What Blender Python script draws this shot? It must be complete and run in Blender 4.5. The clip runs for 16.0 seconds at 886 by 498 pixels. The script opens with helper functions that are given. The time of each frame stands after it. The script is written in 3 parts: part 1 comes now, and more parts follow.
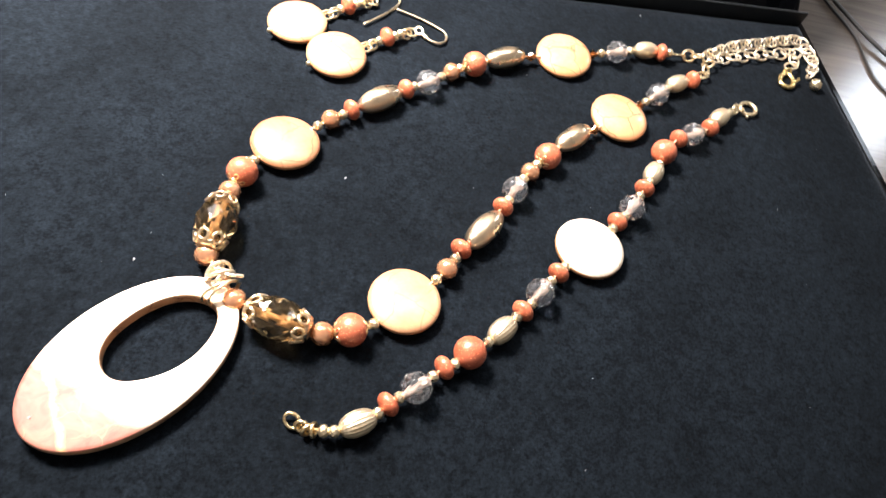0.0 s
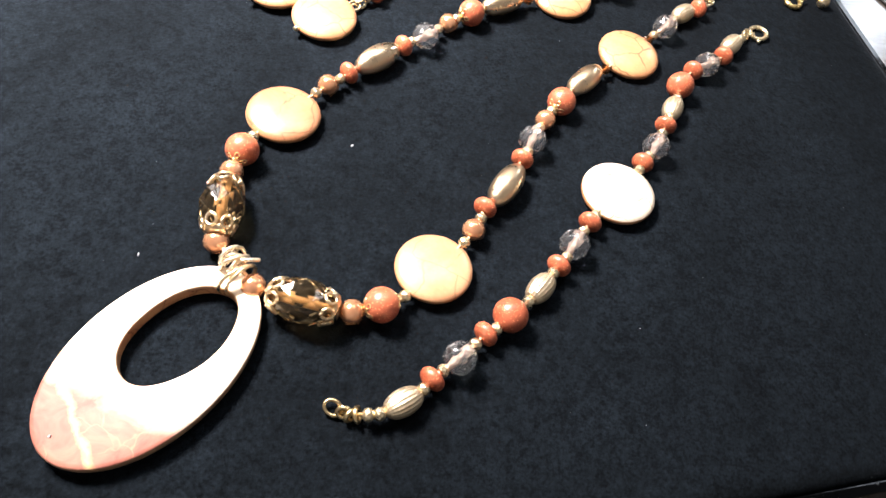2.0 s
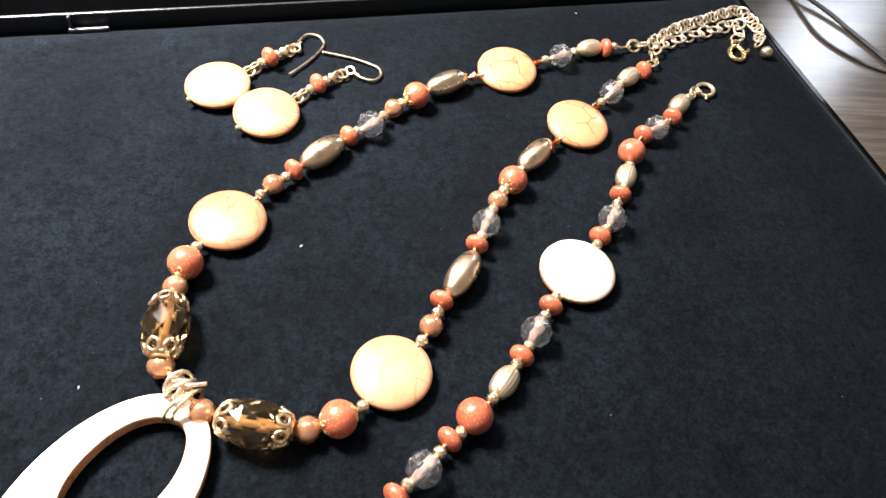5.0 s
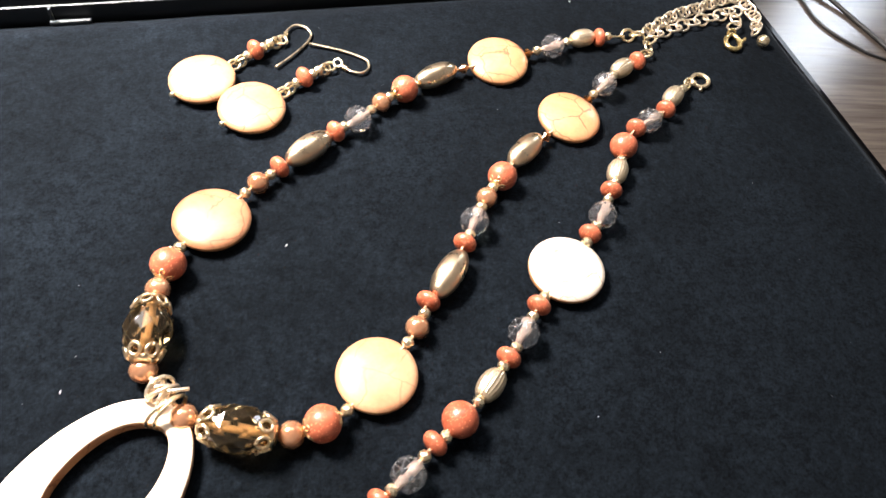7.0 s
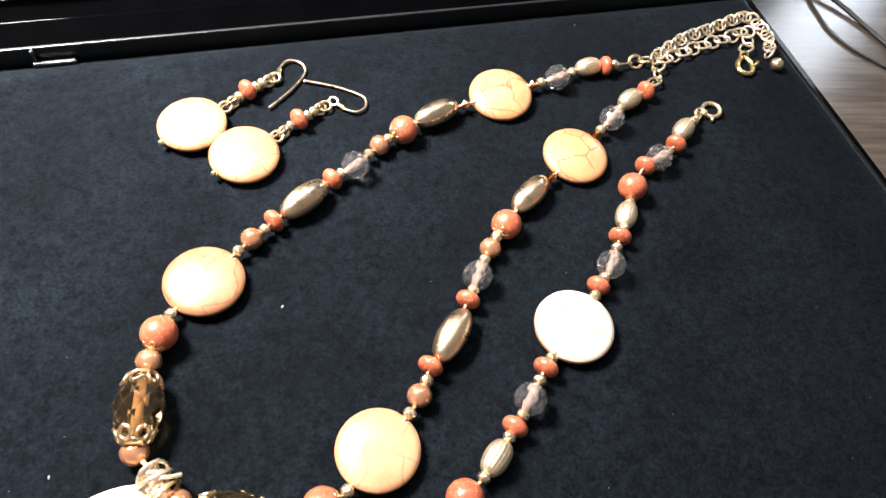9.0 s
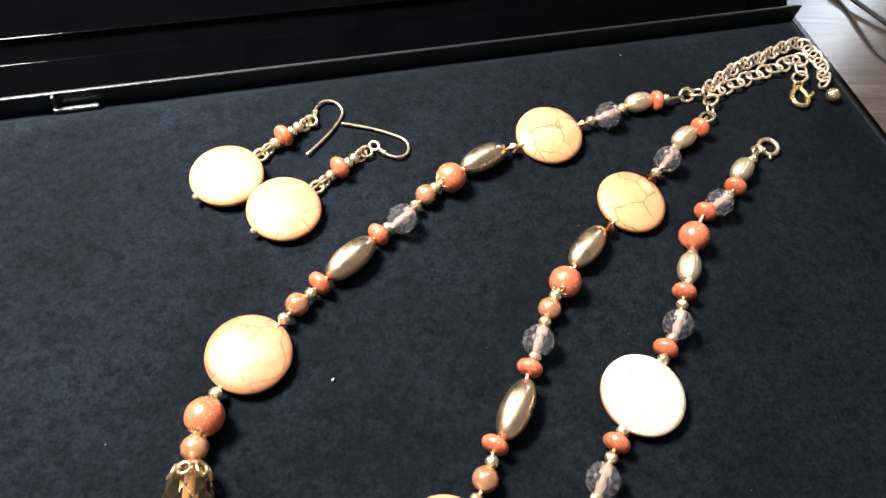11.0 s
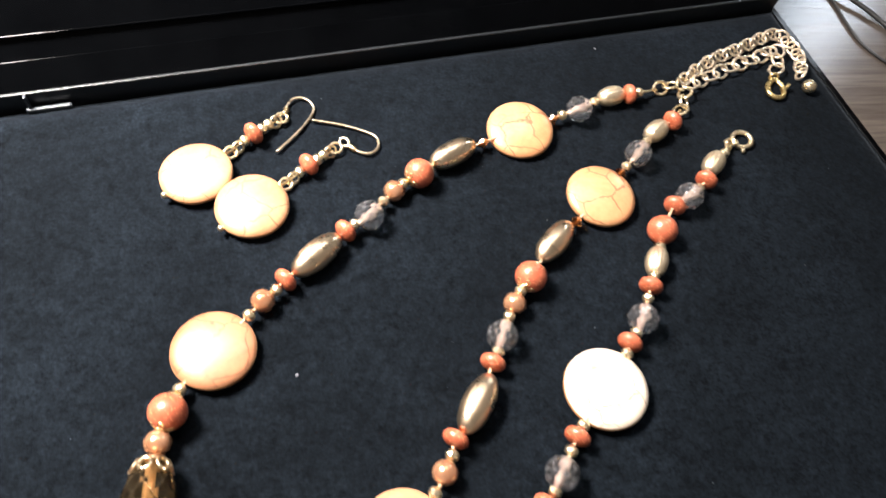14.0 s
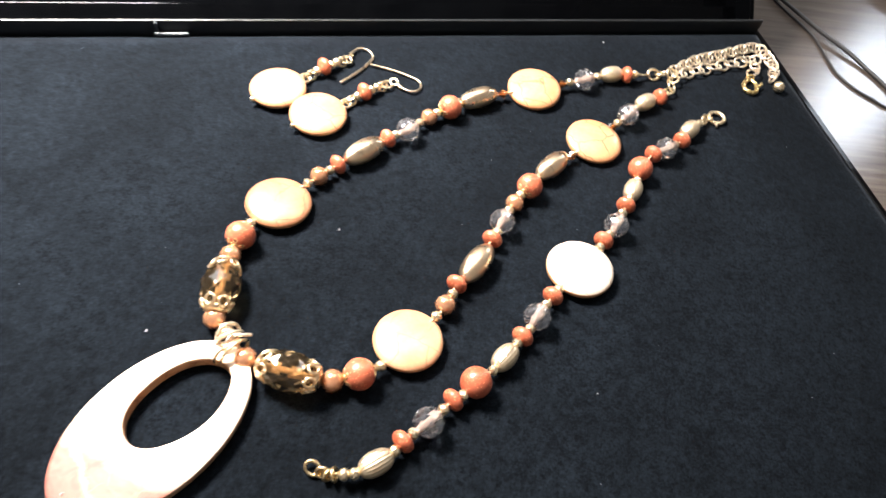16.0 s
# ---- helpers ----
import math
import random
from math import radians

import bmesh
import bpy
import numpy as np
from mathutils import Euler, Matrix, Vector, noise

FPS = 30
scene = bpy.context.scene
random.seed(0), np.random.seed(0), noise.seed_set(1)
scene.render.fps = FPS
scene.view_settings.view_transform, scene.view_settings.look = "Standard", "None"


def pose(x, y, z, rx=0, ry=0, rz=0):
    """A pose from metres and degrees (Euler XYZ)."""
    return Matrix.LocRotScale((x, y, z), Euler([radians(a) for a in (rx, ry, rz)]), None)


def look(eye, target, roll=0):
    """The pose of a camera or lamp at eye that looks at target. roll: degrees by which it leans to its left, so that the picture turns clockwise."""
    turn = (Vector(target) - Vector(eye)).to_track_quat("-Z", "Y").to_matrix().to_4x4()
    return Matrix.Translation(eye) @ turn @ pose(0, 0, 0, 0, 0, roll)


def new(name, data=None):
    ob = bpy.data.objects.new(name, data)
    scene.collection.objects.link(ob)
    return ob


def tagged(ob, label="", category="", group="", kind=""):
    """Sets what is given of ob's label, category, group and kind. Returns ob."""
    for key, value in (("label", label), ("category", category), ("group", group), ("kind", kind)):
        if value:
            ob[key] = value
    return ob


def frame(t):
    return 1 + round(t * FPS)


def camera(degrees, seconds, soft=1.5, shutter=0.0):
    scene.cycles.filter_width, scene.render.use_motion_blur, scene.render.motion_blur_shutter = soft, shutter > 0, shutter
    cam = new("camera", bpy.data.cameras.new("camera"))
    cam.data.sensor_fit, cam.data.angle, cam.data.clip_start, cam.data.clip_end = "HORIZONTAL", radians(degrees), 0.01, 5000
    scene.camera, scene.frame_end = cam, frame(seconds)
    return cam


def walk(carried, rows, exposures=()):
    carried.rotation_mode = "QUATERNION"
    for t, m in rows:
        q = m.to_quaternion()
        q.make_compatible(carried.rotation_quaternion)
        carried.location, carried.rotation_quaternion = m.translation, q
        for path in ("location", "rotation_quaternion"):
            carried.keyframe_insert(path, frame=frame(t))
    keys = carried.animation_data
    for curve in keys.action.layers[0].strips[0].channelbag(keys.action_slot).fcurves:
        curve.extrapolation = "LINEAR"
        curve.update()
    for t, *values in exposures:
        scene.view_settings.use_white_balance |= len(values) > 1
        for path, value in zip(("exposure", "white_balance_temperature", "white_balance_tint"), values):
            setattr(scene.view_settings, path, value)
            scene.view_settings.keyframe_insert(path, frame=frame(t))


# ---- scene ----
cam = camera(65.50, 16.0, soft=1.5, shutter=0.5)
# seconds, eye in millimetres, yaw, pitch, roll in degrees
ROWS = [
    (0.0, 0.00, 0.00, 160.00, -0.001, -55.577, 20.655),
    (0.5, -2.87, 4.88, 153.72, -2.570, -56.793, 19.922),
    (1.0, -8.61, 2.66, 147.49, -2.877, -56.705, 19.167),
    (1.5, -9.26, 2.45, 146.52, -3.175, -56.716, 18.179),
    (2.0, -9.03, 1.54, 146.35, -3.420, -57.118, 17.351),
    (2.5, -8.51, 2.82, 149.46, -3.747, -55.476, 14.296),
    (3.0, -5.94, 2.57, 149.91, -3.605, -54.762, 12.903),
    (3.5, -7.11, 1.26, 154.32, -2.504, -53.472, 12.482),
    (4.0, -6.20, 7.71, 155.29, -2.986, -52.982, 12.640),
    (4.5, -4.95, 14.07, 150.53, -3.725, -53.138, 12.971),
    (6.8, -2.45, 20.82, 150.66, -4.473, -55.054, 13.353),
    (7.0, -1.53, 22.74, 152.03, -4.477, -55.190, 13.318),
    (7.5, 0.98, 26.72, 154.89, -4.574, -55.283, 13.096),
    (8.0, 1.13, 32.51, 153.71, -4.298, -56.206, 12.714),
    (8.2, 0.64, 35.56, 154.59, -4.436, -56.684, 12.788),
    (10.5, -17.50, 55.52, 157.75, -5.155, -57.209, 12.888),
    (11.0, -21.34, 63.50, 154.84, -5.725, -57.712, 13.124),
    (11.5, -22.18, 69.60, 153.30, -6.444, -58.254, 13.276),
    (12.0, -28.24, 72.73, 148.33, -7.298, -58.431, 14.286),
    (12.5, -30.58, 74.26, 146.03, -7.406, -58.960, 14.526),
    (13.0, -29.00, 73.81, 147.15, -7.127, -59.063, 14.249),
    (13.5, -24.58, 73.26, 150.18, -6.490, -59.401, 13.545),
    (14.0, -10.61, 64.68, 157.61, -4.650, -58.510, 11.808),
    (14.5, -2.15, 44.68, 158.08, -3.783, -58.088, 11.617),
    (15.0, -0.73, 25.31, 161.92, -2.735, -55.975, 12.017),
    (15.5, 1.81, 13.36, 158.75, -1.935, -54.810, 12.980),
    (16.0, 2.37, -4.09, 167.01, 1.877, -52.663, 12.363),
]
walk(cam, [(t, pose(x / 1000, y / 1000, z / 1000, 0, 0, yaw) @ pose(0, 0, 0, 90 + pitch) @ pose(0, 0, 0, 0, 0, roll))
           for t, x, y, z, yaw, pitch, roll in ROWS],
     exposures=((0.0, 0.37, 6500, 15), (1.0, 0.09, 6500, 15), (1.5, 0.05, 6500, 15), (2.0, 0.12, 6500, 15), (3.0, 0.12, 6500, 15), (3.5, 0.14, 6500, 15), (4.5, 0.09, 6500, 15), (7.0, 0.02, 6500, 15), (10.5, -0.08, 6500, 14), (12.0, -0.22, 6500, 14), (13.5, -0.19, 6500, 14), (15.0, 0.06, 6500, 15), (15.5, 0.12, 6500, 15), (16.0, 0.32, 6500, 15)))

# ---- light ----
world = bpy.data.worlds.new("world")
scene.world = world
world.use_nodes = True
world.node_tree.nodes["Background"].inputs[0].default_value = (0.9, 0.95, 1.0, 1)
world.node_tree.nodes["Background"].inputs[1].default_value = 0.02


def area_lamp(name, eye, target, w, h, watts, colour, spread=180):
    data = bpy.data.lights.new(name, "AREA")
    data.shape, data.size, data.size_y, data.energy, data.color = "RECTANGLE", w, h, watts, colour
    data.spread = radians(spread)
    ob = new(name, data)
    ob.matrix_world = look(eye, target)
    return ob


area_lamp("desk_lamp", (-0.27, 0.235, 0.365), (-0.145, 0.205, 0.0), 0.13, 0.11, 4.0, (1.0, 0.94, 0.875), 86)
area_lamp("ceiling_panel", (-0.15, 0.80, 1.60), (-0.05, 0.2, 0.0), 1.3, 0.7, 17.0, (1.0, 0.985, 0.97))
# Unseen cool source, added for the glare on the desk past the tray corner.
area_lamp("window_light", (0.59, 1.03, 0.48), (0.14, 0.29, 0.0), 0.11, 0.24, 1.25, (0.78, 0.90, 1.0))


# ---- materials ----
def material(name):
    m = bpy.data.materials.new(name)
    m.use_nodes = True
    nt = m.node_tree
    return m, nt, nt.nodes["Principled BSDF"]


def coords(nt, scale, kind="Object"):
    tc, mp = nt.nodes.new("ShaderNodeTexCoord"), nt.nodes.new("ShaderNodeMapping")
    mp.inputs["Scale"].default_value = scale if isinstance(scale, tuple) else (scale,) * 3
    nt.links.new(tc.outputs[kind], mp.inputs["Vector"])
    return mp.outputs["Vector"]


def shifted(nt, vec, amount=50.0):
    """Moves the pattern by the object's own random number, so that alike pieces differ."""
    oi, mul, add = nt.nodes.new("ShaderNodeObjectInfo"), nt.nodes.new("ShaderNodeMath"), nt.nodes.new("ShaderNodeVectorMath")
    mul.operation, mul.inputs[1].default_value, add.operation = "MULTIPLY", amount, "ADD"
    nt.links.new(oi.outputs["Random"], mul.inputs[0])
    nt.links.new(vec, add.inputs[0])
    nt.links.new(mul.outputs[0], add.inputs[1])
    return add.outputs[0]


def noise_tex(nt, vec, scale, detail=4.0, rough=0.55, warp=0.0):
    n = nt.nodes.new("ShaderNodeTexNoise")
    n.inputs["Scale"].default_value, n.inputs["Detail"].default_value = scale, detail
    n.inputs["Roughness"].default_value, n.inputs["Distortion"].default_value = rough, warp
    nt.links.new(vec, n.inputs["Vector"])
    return n


def ramp(nt, fac, *stops):
    r = nt.nodes.new("ShaderNodeValToRGB")
    while len(r.color_ramp.elements) < len(stops):
        r.color_ramp.elements.new(0.5)
    for e, (at, c) in zip(r.color_ramp.elements, stops):
        e.position = at
        e.color = (*c, 1) if isinstance(c, tuple) else (c, c, c, 1)
    nt.links.new(fac, r.inputs[0])
    return r.outputs[0]


def mix(nt, fac, a, b, blend="MIX"):
    m = nt.nodes.new("ShaderNodeMix")
    m.data_type, m.blend_type = "RGBA", blend
    for sock, v in ((0, fac), (6, a), (7, b)):
        if isinstance(v, (int, float)):
            m.inputs[sock].default_value = v
        elif isinstance(v, tuple):
            m.inputs[sock].default_value = (*v, 1)
        else:
            nt.links.new(v, m.inputs[sock])
    return m.outputs[2]


def bump(nt, b, height, strength, dist):
    n = nt.nodes.new("ShaderNodeBump")
    n.inputs["Strength"].default_value, n.inputs["Distance"].default_value = strength, dist
    nt.links.new(height, n.inputs["Height"])
    nt.links.new(n.outputs[0], b.inputs["Normal"])


def veins(nt, vec, scale, width, warp=0.35):
    """Thin branching lines: edges of warped cells."""
    n = noise_tex(nt, vec, scale * 0.9, 3)
    add = nt.nodes.new("ShaderNodeVectorMath")
    add.operation = "MULTIPLY_ADD"
    add.inputs[1].default_value = (warp / scale * 2,) * 3
    nt.links.new(n.outputs["Color"], add.inputs[0])
    nt.links.new(vec, add.inputs[2])
    v = nt.nodes.new("ShaderNodeTexVoronoi")
    v.feature, v.inputs["Scale"].default_value = "DISTANCE_TO_EDGE", scale
    nt.links.new(add.outputs[0], v.inputs["Vector"])
    return ramp(nt, v.outputs["Distance"], (0.0, 1.0), (width, 0.0))


def stone(name, light, deep, vein, vein_amount=0.8, vein_scale=85.0):
    m, nt, b = material(name)
    vec = shifted(nt, coords(nt, 1.0))
    cloud = noise_tex(nt, vec, 75, 5, 0.6, 0.6)
    base = mix(nt, ramp(nt, cloud.outputs["Fac"], (0.38, 0.0), (0.66, 1.0)), light, deep)
    mask = ramp(nt, noise_tex(nt, vec, 110, 3).outputs["Fac"], (0.36, 0.0), (0.50, vein_amount))
    lines = mix(nt, 1.0, veins(nt, vec, vein_scale, 0.026, 0.35), mask, "MULTIPLY")
    base = mix(nt, lines, base, vein)
    fine = ramp(nt, noise_tex(nt, vec, 900, 3).outputs["Fac"], (0.35, 0.9), (0.65, 1.0))
    nt.links.new(mix(nt, 1.0, base, fine, "MULTIPLY"), b.inputs["Base Color"])
    b.inputs["Roughness"].default_value = 0.4
    b.inputs["Coat Weight"].default_value, b.inputs["Coat Roughness"].default_value = 0.6, 0.2
    bump(nt, b, cloud.outputs["Fac"], 0.12, 0.0006)
    return m


def metal(name, light, dark, rough, scale=400.0, pure=1.0):
    m, nt, b = material(name)
    vec = shifted(nt, coords(nt, 1.0))
    n = noise_tex(nt, vec, scale, 4, 0.65)
    nt.links.new(mix(nt, ramp(nt, n.outputs["Fac"], (0.35, 0.0), (0.7, 1.0)), light, dark), b.inputs["Base Color"])
    r = ramp(nt, n.outputs["Fac"], (0.3, rough * 0.7), (0.7, min(1.0, rough * 1.5)))
    nt.links.new(r, b.inputs["Roughness"])
    b.inputs["Metallic"].default_value = pure
    bump(nt, b, n.outputs["Fac"], 0.15, 0.0002)
    return m


def glass(name, colour, ior=1.52, clear=1.0):
    m, nt, b = material(name)
    b.inputs["Base Color"].default_value = (*colour, 1)
    b.inputs["Transmission Weight"].default_value, b.inputs["IOR"].default_value = clear, ior
    n = noise_tex(nt, coords(nt, 1.0), 500, 3)
    nt.links.new(ramp(nt, n.outputs["Fac"], (0.4, 0.0), (0.75, 0.03)), b.inputs["Roughness"])
    return m


PEACH = stone("peach_stone", (0.61, 0.33, 0.155), (0.53, 0.235, 0.10), (0.20, 0.065, 0.03), 0.95, 100)
CREAM = stone("cream_stone", (0.84, 0.73, 0.59), (0.82, 0.66, 0.50), (0.36, 0.20, 0.10), 0.9, 110)
PLAIN_PEACH = stone("plain_peach_stone", (0.62, 0.345, 0.185), (0.52, 0.24, 0.115), (0.28, 0.12, 0.055), 0.5)
ROSE = stone("rosy_peach_stone", (0.42, 0.20, 0.10), (0.32, 0.125, 0.056), (0.19, 0.065, 0.032), 0.85, 95)
EAR_PEACH = stone("warm_peach_stone", (0.54, 0.295, 0.15), (0.44, 0.20, 0.092), (0.22, 0.075, 0.035), 0.9, 105)
GOLD = metal("gold_plate", (0.93, 0.74, 0.44), (0.80, 0.56, 0.27), 0.24)
PALE_GOLD = metal("pale_gold_plate", (0.97, 0.82, 0.56), (0.87, 0.67, 0.40), 0.26, 400, 0.95)
CHAIN_GOLD = metal("rose_pale_gold", (1.0, 0.88, 0.70), (0.95, 0.77, 0.56), 0.27, 400, 0.87)
YELLOW_GOLD = metal("yellow_gold_plate", (0.93, 0.74, 0.36), (0.80, 0.55, 0.20), 0.24, 400, 0.95)
EAR_WIRE = metal("dulled_gold_wire", (0.72, 0.58, 0.40), (0.52, 0.41, 0.27), 0.3)
CAP_GOLD = metal("soft_pale_gold", (0.97, 0.80, 0.55), (0.88, 0.65, 0.38), 0.27)
CHAMPAGNE = metal("champagne_metal", (0.97, 0.77, 0.53), (0.85, 0.63, 0.41), 0.28, 160)
BRUSHED = metal("brushed_champagne", (0.90, 0.75, 0.53), (0.75, 0.58, 0.37), 0.38, 700, 0.93)
SMOKY = glass("smoky_amber_glass", (1.0, 0.69, 0.33), 1.56, 0.994)
CLEAR = glass("clear_glass", (0.995, 0.99, 1.0), 1.62, 0.991)
# Cloudier glass for the facet edges imitates the bright glints along them.
CLEAR_GLINT = glass("clear_edge_glint", (0.97, 0.97, 1.0), 1.62, 0.93)
SMOKY_GLINT = glass("amber_edge_glint", (0.98, 0.71, 0.38), 1.52, 0.975)
RAW_EDGE = stone("raw_stone_edge", (0.58, 0.36, 0.21), (0.46, 0.24, 0.12), (0.14, 0.05, 0.025), 0.9, 140)
DISC_EDGE = stone("warm_stone_edge", (0.52, 0.27, 0.12), (0.42, 0.19, 0.08), (0.16, 0.06, 0.03), 0.7, 140)
BROWN_GLASS = glass("brown_glass", (0.62, 0.24, 0.06))


def goldstone():
    m, nt, b = material("goldstone")
    vec = shifted(nt, coords(nt, 1.0))
    cloud = noise_tex(nt, vec, 300, 4)
    base = mix(nt, ramp(nt, cloud.outputs["Fac"], (0.35, 0.0), (0.7, 1.0)), (0.50, 0.13, 0.064), (0.33, 0.072, 0.033))
    v = nt.nodes.new("ShaderNodeTexVoronoi")
    v.inputs["Scale"].default_value = 3400
    nt.links.new(vec, v.inputs["Vector"])
    sp = ramp(nt, v.outputs["Color"], (0.76, 0.0), (0.88, 1.0))
    nt.links.new(mix(nt, sp, base, (0.85, 0.32, 0.155)), b.inputs["Base Color"])
    nt.links.new(mix(nt, sp, (0.0, 0.0, 0.0), (0.25, 0.25, 0.25)), b.inputs["Metallic"])
    b.inputs["Roughness"].default_value = 0.32
    b.inputs["Coat Weight"].default_value, b.inputs["Coat Roughness"].default_value = 0.4, 0.12
    bump(nt, b, v.outputs["Distance"], 0.10, 0.0003)
    return m


def pearl():
    m, nt, b = material("copper_pearl")
    vec = shifted(nt, coords(nt, 1.0))
    n = noise_tex(nt, vec, 350, 4)
    nt.links.new(mix(nt, ramp(nt, n.outputs["Fac"], (0.35, 0.0), (0.7, 1.0)), (0.74, 0.39, 0.22), (0.60, 0.265, 0.13)), b.inputs["Base Color"])
    b.inputs["Metallic"].default_value, b.inputs["Roughness"].default_value = 0.7, 0.2
    b.inputs["Coat Weight"].default_value, b.inputs["Coat Roughness"].default_value = 0.6, 0.15
    return m


def pendant_stone():
    """Cream stone whose wide end is rose pink; the object's y runs to the narrow end."""
    m, nt, b = material("pendant_stone")
    vec = coords(nt, 1.0)
    cloud = noise_tex(nt, vec, 70, 5, 0.6, 0.8)
    fine = noise_tex(nt, vec, 420, 4, 0.6, 0.4)
    cream = mix(nt, ramp(nt, cloud.outputs["Fac"], (0.4, 0.0), (0.7, 1.0)), (0.82, 0.72, 0.58), (0.80, 0.64, 0.49))
    pink = mix(nt, ramp(nt, noise_tex(nt, vec, 150, 5, 0.6, 1.0).outputs["Fac"], (0.35, 0.0), (0.65, 1.0)), (0.30, 0.092, 0.070), (0.39, 0.165, 0.118))
    ochre = mix(nt, ramp(nt, fine.outputs["Fac"], (0.35, 0.0), (0.65, 1.0)), (0.62, 0.40, 0.19), (0.70, 0.52, 0.31))

    def span(along_x, along_y, wobble, lo, hi):
        """0 to 1 across a slanted, wavering border."""
        dot, waver, total, out = (nt.nodes.new(k) for k in ("ShaderNodeVectorMath", "ShaderNodeMath", "ShaderNodeMath", "ShaderNodeMapRange"))
        dot.operation, dot.inputs[1].default_value = "DOT_PRODUCT", (along_x, along_y, 0)
        nt.links.new(vec, dot.inputs[0])
        waver.operation, waver.inputs[1].default_value = "MULTIPLY", wobble
        nt.links.new(cloud.outputs["Fac"], waver.inputs[0])
        nt.links.new(dot.outputs["Value"], total.inputs[0])
        nt.links.new(waver.outputs[0], total.inputs[1])
        out.inputs["From Min"].default_value, out.inputs["From Max"].default_value = lo, hi
        nt.links.new(total.outputs[0], out.inputs["Value"])
        return out.outputs[0]

    # the rose end, an ochre seam across it and a paler patch between seam and cream
    base = mix(nt, span(-0.22, 0.97, 0.010, -0.0080, -0.0015), pink, cream)
    seam = ramp(nt, span(0.42, 0.91, 0.007, -0.0185, -0.0085), (0.38, 0.0), (0.50, 0.85), (0.62, 0.0))
    base = mix(nt, seam, base, ochre)
    lines = mix(nt, 1.0, veins(nt, vec, 95, 0.02, 0.5), ramp(nt, cloud.outputs["Fac"], (0.48, 0.0), (0.6, 0.7)), "MULTIPLY")
    base = mix(nt, lines, base, (0.56, 0.26, 0.16))
    nt.links.new(base, b.inputs["Base Color"])
    b.inputs["Roughness"].default_value = 0.5
    b.inputs["Specular IOR Level"].default_value = 0.25
    b.inputs["Coat Weight"].default_value, b.inputs["Coat Roughness"].default_value = 0.08, 0.12
    bump(nt, b, fine.outputs["Fac"], 0.05, 0.0003)
    return m


def velvet():
    m, nt, b = material("black_velvet")
    vec = coords(nt, 1.0)
    fine = noise_tex(nt, vec, 1350, 3, 0.7)
    mid = noise_tex(nt, vec, 440, 4, 0.65)
    big = noise_tex(nt, vec, 26, 5, 0.62, 0.6)
    c = mix(nt, ramp(nt, fine.outputs["Fac"], (0.30, 0.0), (0.72, 1.0)), (0.0014, 0.0021, 0.0029), (0.0077, 0.0109, 0.0148))
    c = mix(nt, 1.0, c, ramp(nt, mid.outputs["Fac"], (0.30, 0.50), (0.62, 1.15)), "MULTIPLY")
    c = mix(nt, 1.0, c, ramp(nt, big.outputs["Fac"], (0.3, 0.68), (0.7, 1.32)), "MULTIPLY")
    nt.links.new(c, b.inputs["Base Color"])
    b.inputs["Roughness"].default_value = 1.0
    b.inputs["Specular IOR Level"].default_value = 0.05
    b.inputs["Sheen Weight"].default_value, b.inputs["Sheen Roughness"].default_value = 0.035, 0.45
    b.inputs["Sheen Tint"].default_value = (0.72, 0.86, 1.0, 1)
    bump(nt, b, mid.outputs["Fac"], 0.5, 0.0006)
    return m


def black_plastic():
    m, nt, b = material("glossy_black_plastic")
    vec = coords(nt, 1.0)
    n = noise_tex(nt, vec, 60, 5, 0.6)
    base = mix(nt, ramp(nt, n.outputs["Fac"], (0.3, 0.0), (0.7, 1.0)), (0.0006, 0.0007, 0.0009), (0.0012, 0.0014, 0.0017))
    v = nt.nodes.new("ShaderNodeTexVoronoi")  # sparse dust
    v.inputs["Scale"].default_value = 130
    nt.links.new(vec, v.inputs["Vector"])
    dot = mix(nt, 1.0, ramp(nt, v.outputs["Distance"], (0.04, 1.0), (0.09, 0.0)), ramp(nt, v.outputs["Color"], (0.54, 0.0), (0.57, 1.0)), "MULTIPLY")
    nt.links.new(mix(nt, dot, base, (0.10, 0.11, 0.12)), b.inputs["Base Color"])
    smear = noise_tex(nt, coords(nt, (30.0, 400.0, 400.0)), 1.0, 4, 0.6)
    nt.links.new(ramp(nt, smear.outputs["Fac"], (0.35, 0.05), (0.75, 0.15)), b.inputs["Roughness"])
    b.inputs["Specular IOR Level"].default_value = 0.06
    bump(nt, b, n.outputs["Fac"], 0.15, 0.0008)
    return m


def wood():
    m, nt, b = material("grey_brown_wood")
    vec = coords(nt, (5.0, 60.0, 60.0))
    n = noise_tex(nt, vec, 1.6, 6, 0.65, 0.8)
    fine = noise_tex(nt, coords(nt, (20.0, 600.0, 100.0)), 1.0, 4, 0.6)
    c = ramp(nt, n.outputs["Fac"], (0.28, (0.064, 0.051, 0.041)), (0.5, (0.100, 0.082, 0.067)), (0.72, (0.135, 0.112, 0.093)))
    c = mix(nt, 1.0, c, ramp(nt, fine.outputs["Fac"], (0.35, 0.72), (0.6, 1.0)), "MULTIPLY")
    nt.links.new(c, b.inputs["Base Color"])
    nt.links.new(ramp(nt, fine.outputs["Fac"], (0.3, 0.15), (0.7, 0.25)), b.inputs["Roughness"])
    bump(nt, b, fine.outputs["Fac"], 0.1, 0.0003)
    return m


def plain(name, a, c, rough, scale):
    m, nt, b = material(name)
    n = noise_tex(nt, coords(nt, 1.0), scale, 5, 0.6)
    nt.links.new(mix(nt, n.outputs["Fac"], a, c), b.inputs["Base Color"])
    b.inputs["Roughness"].default_value = rough
    bump(nt, b, n.outputs["Fac"], 0.2, 0.001)
    return m


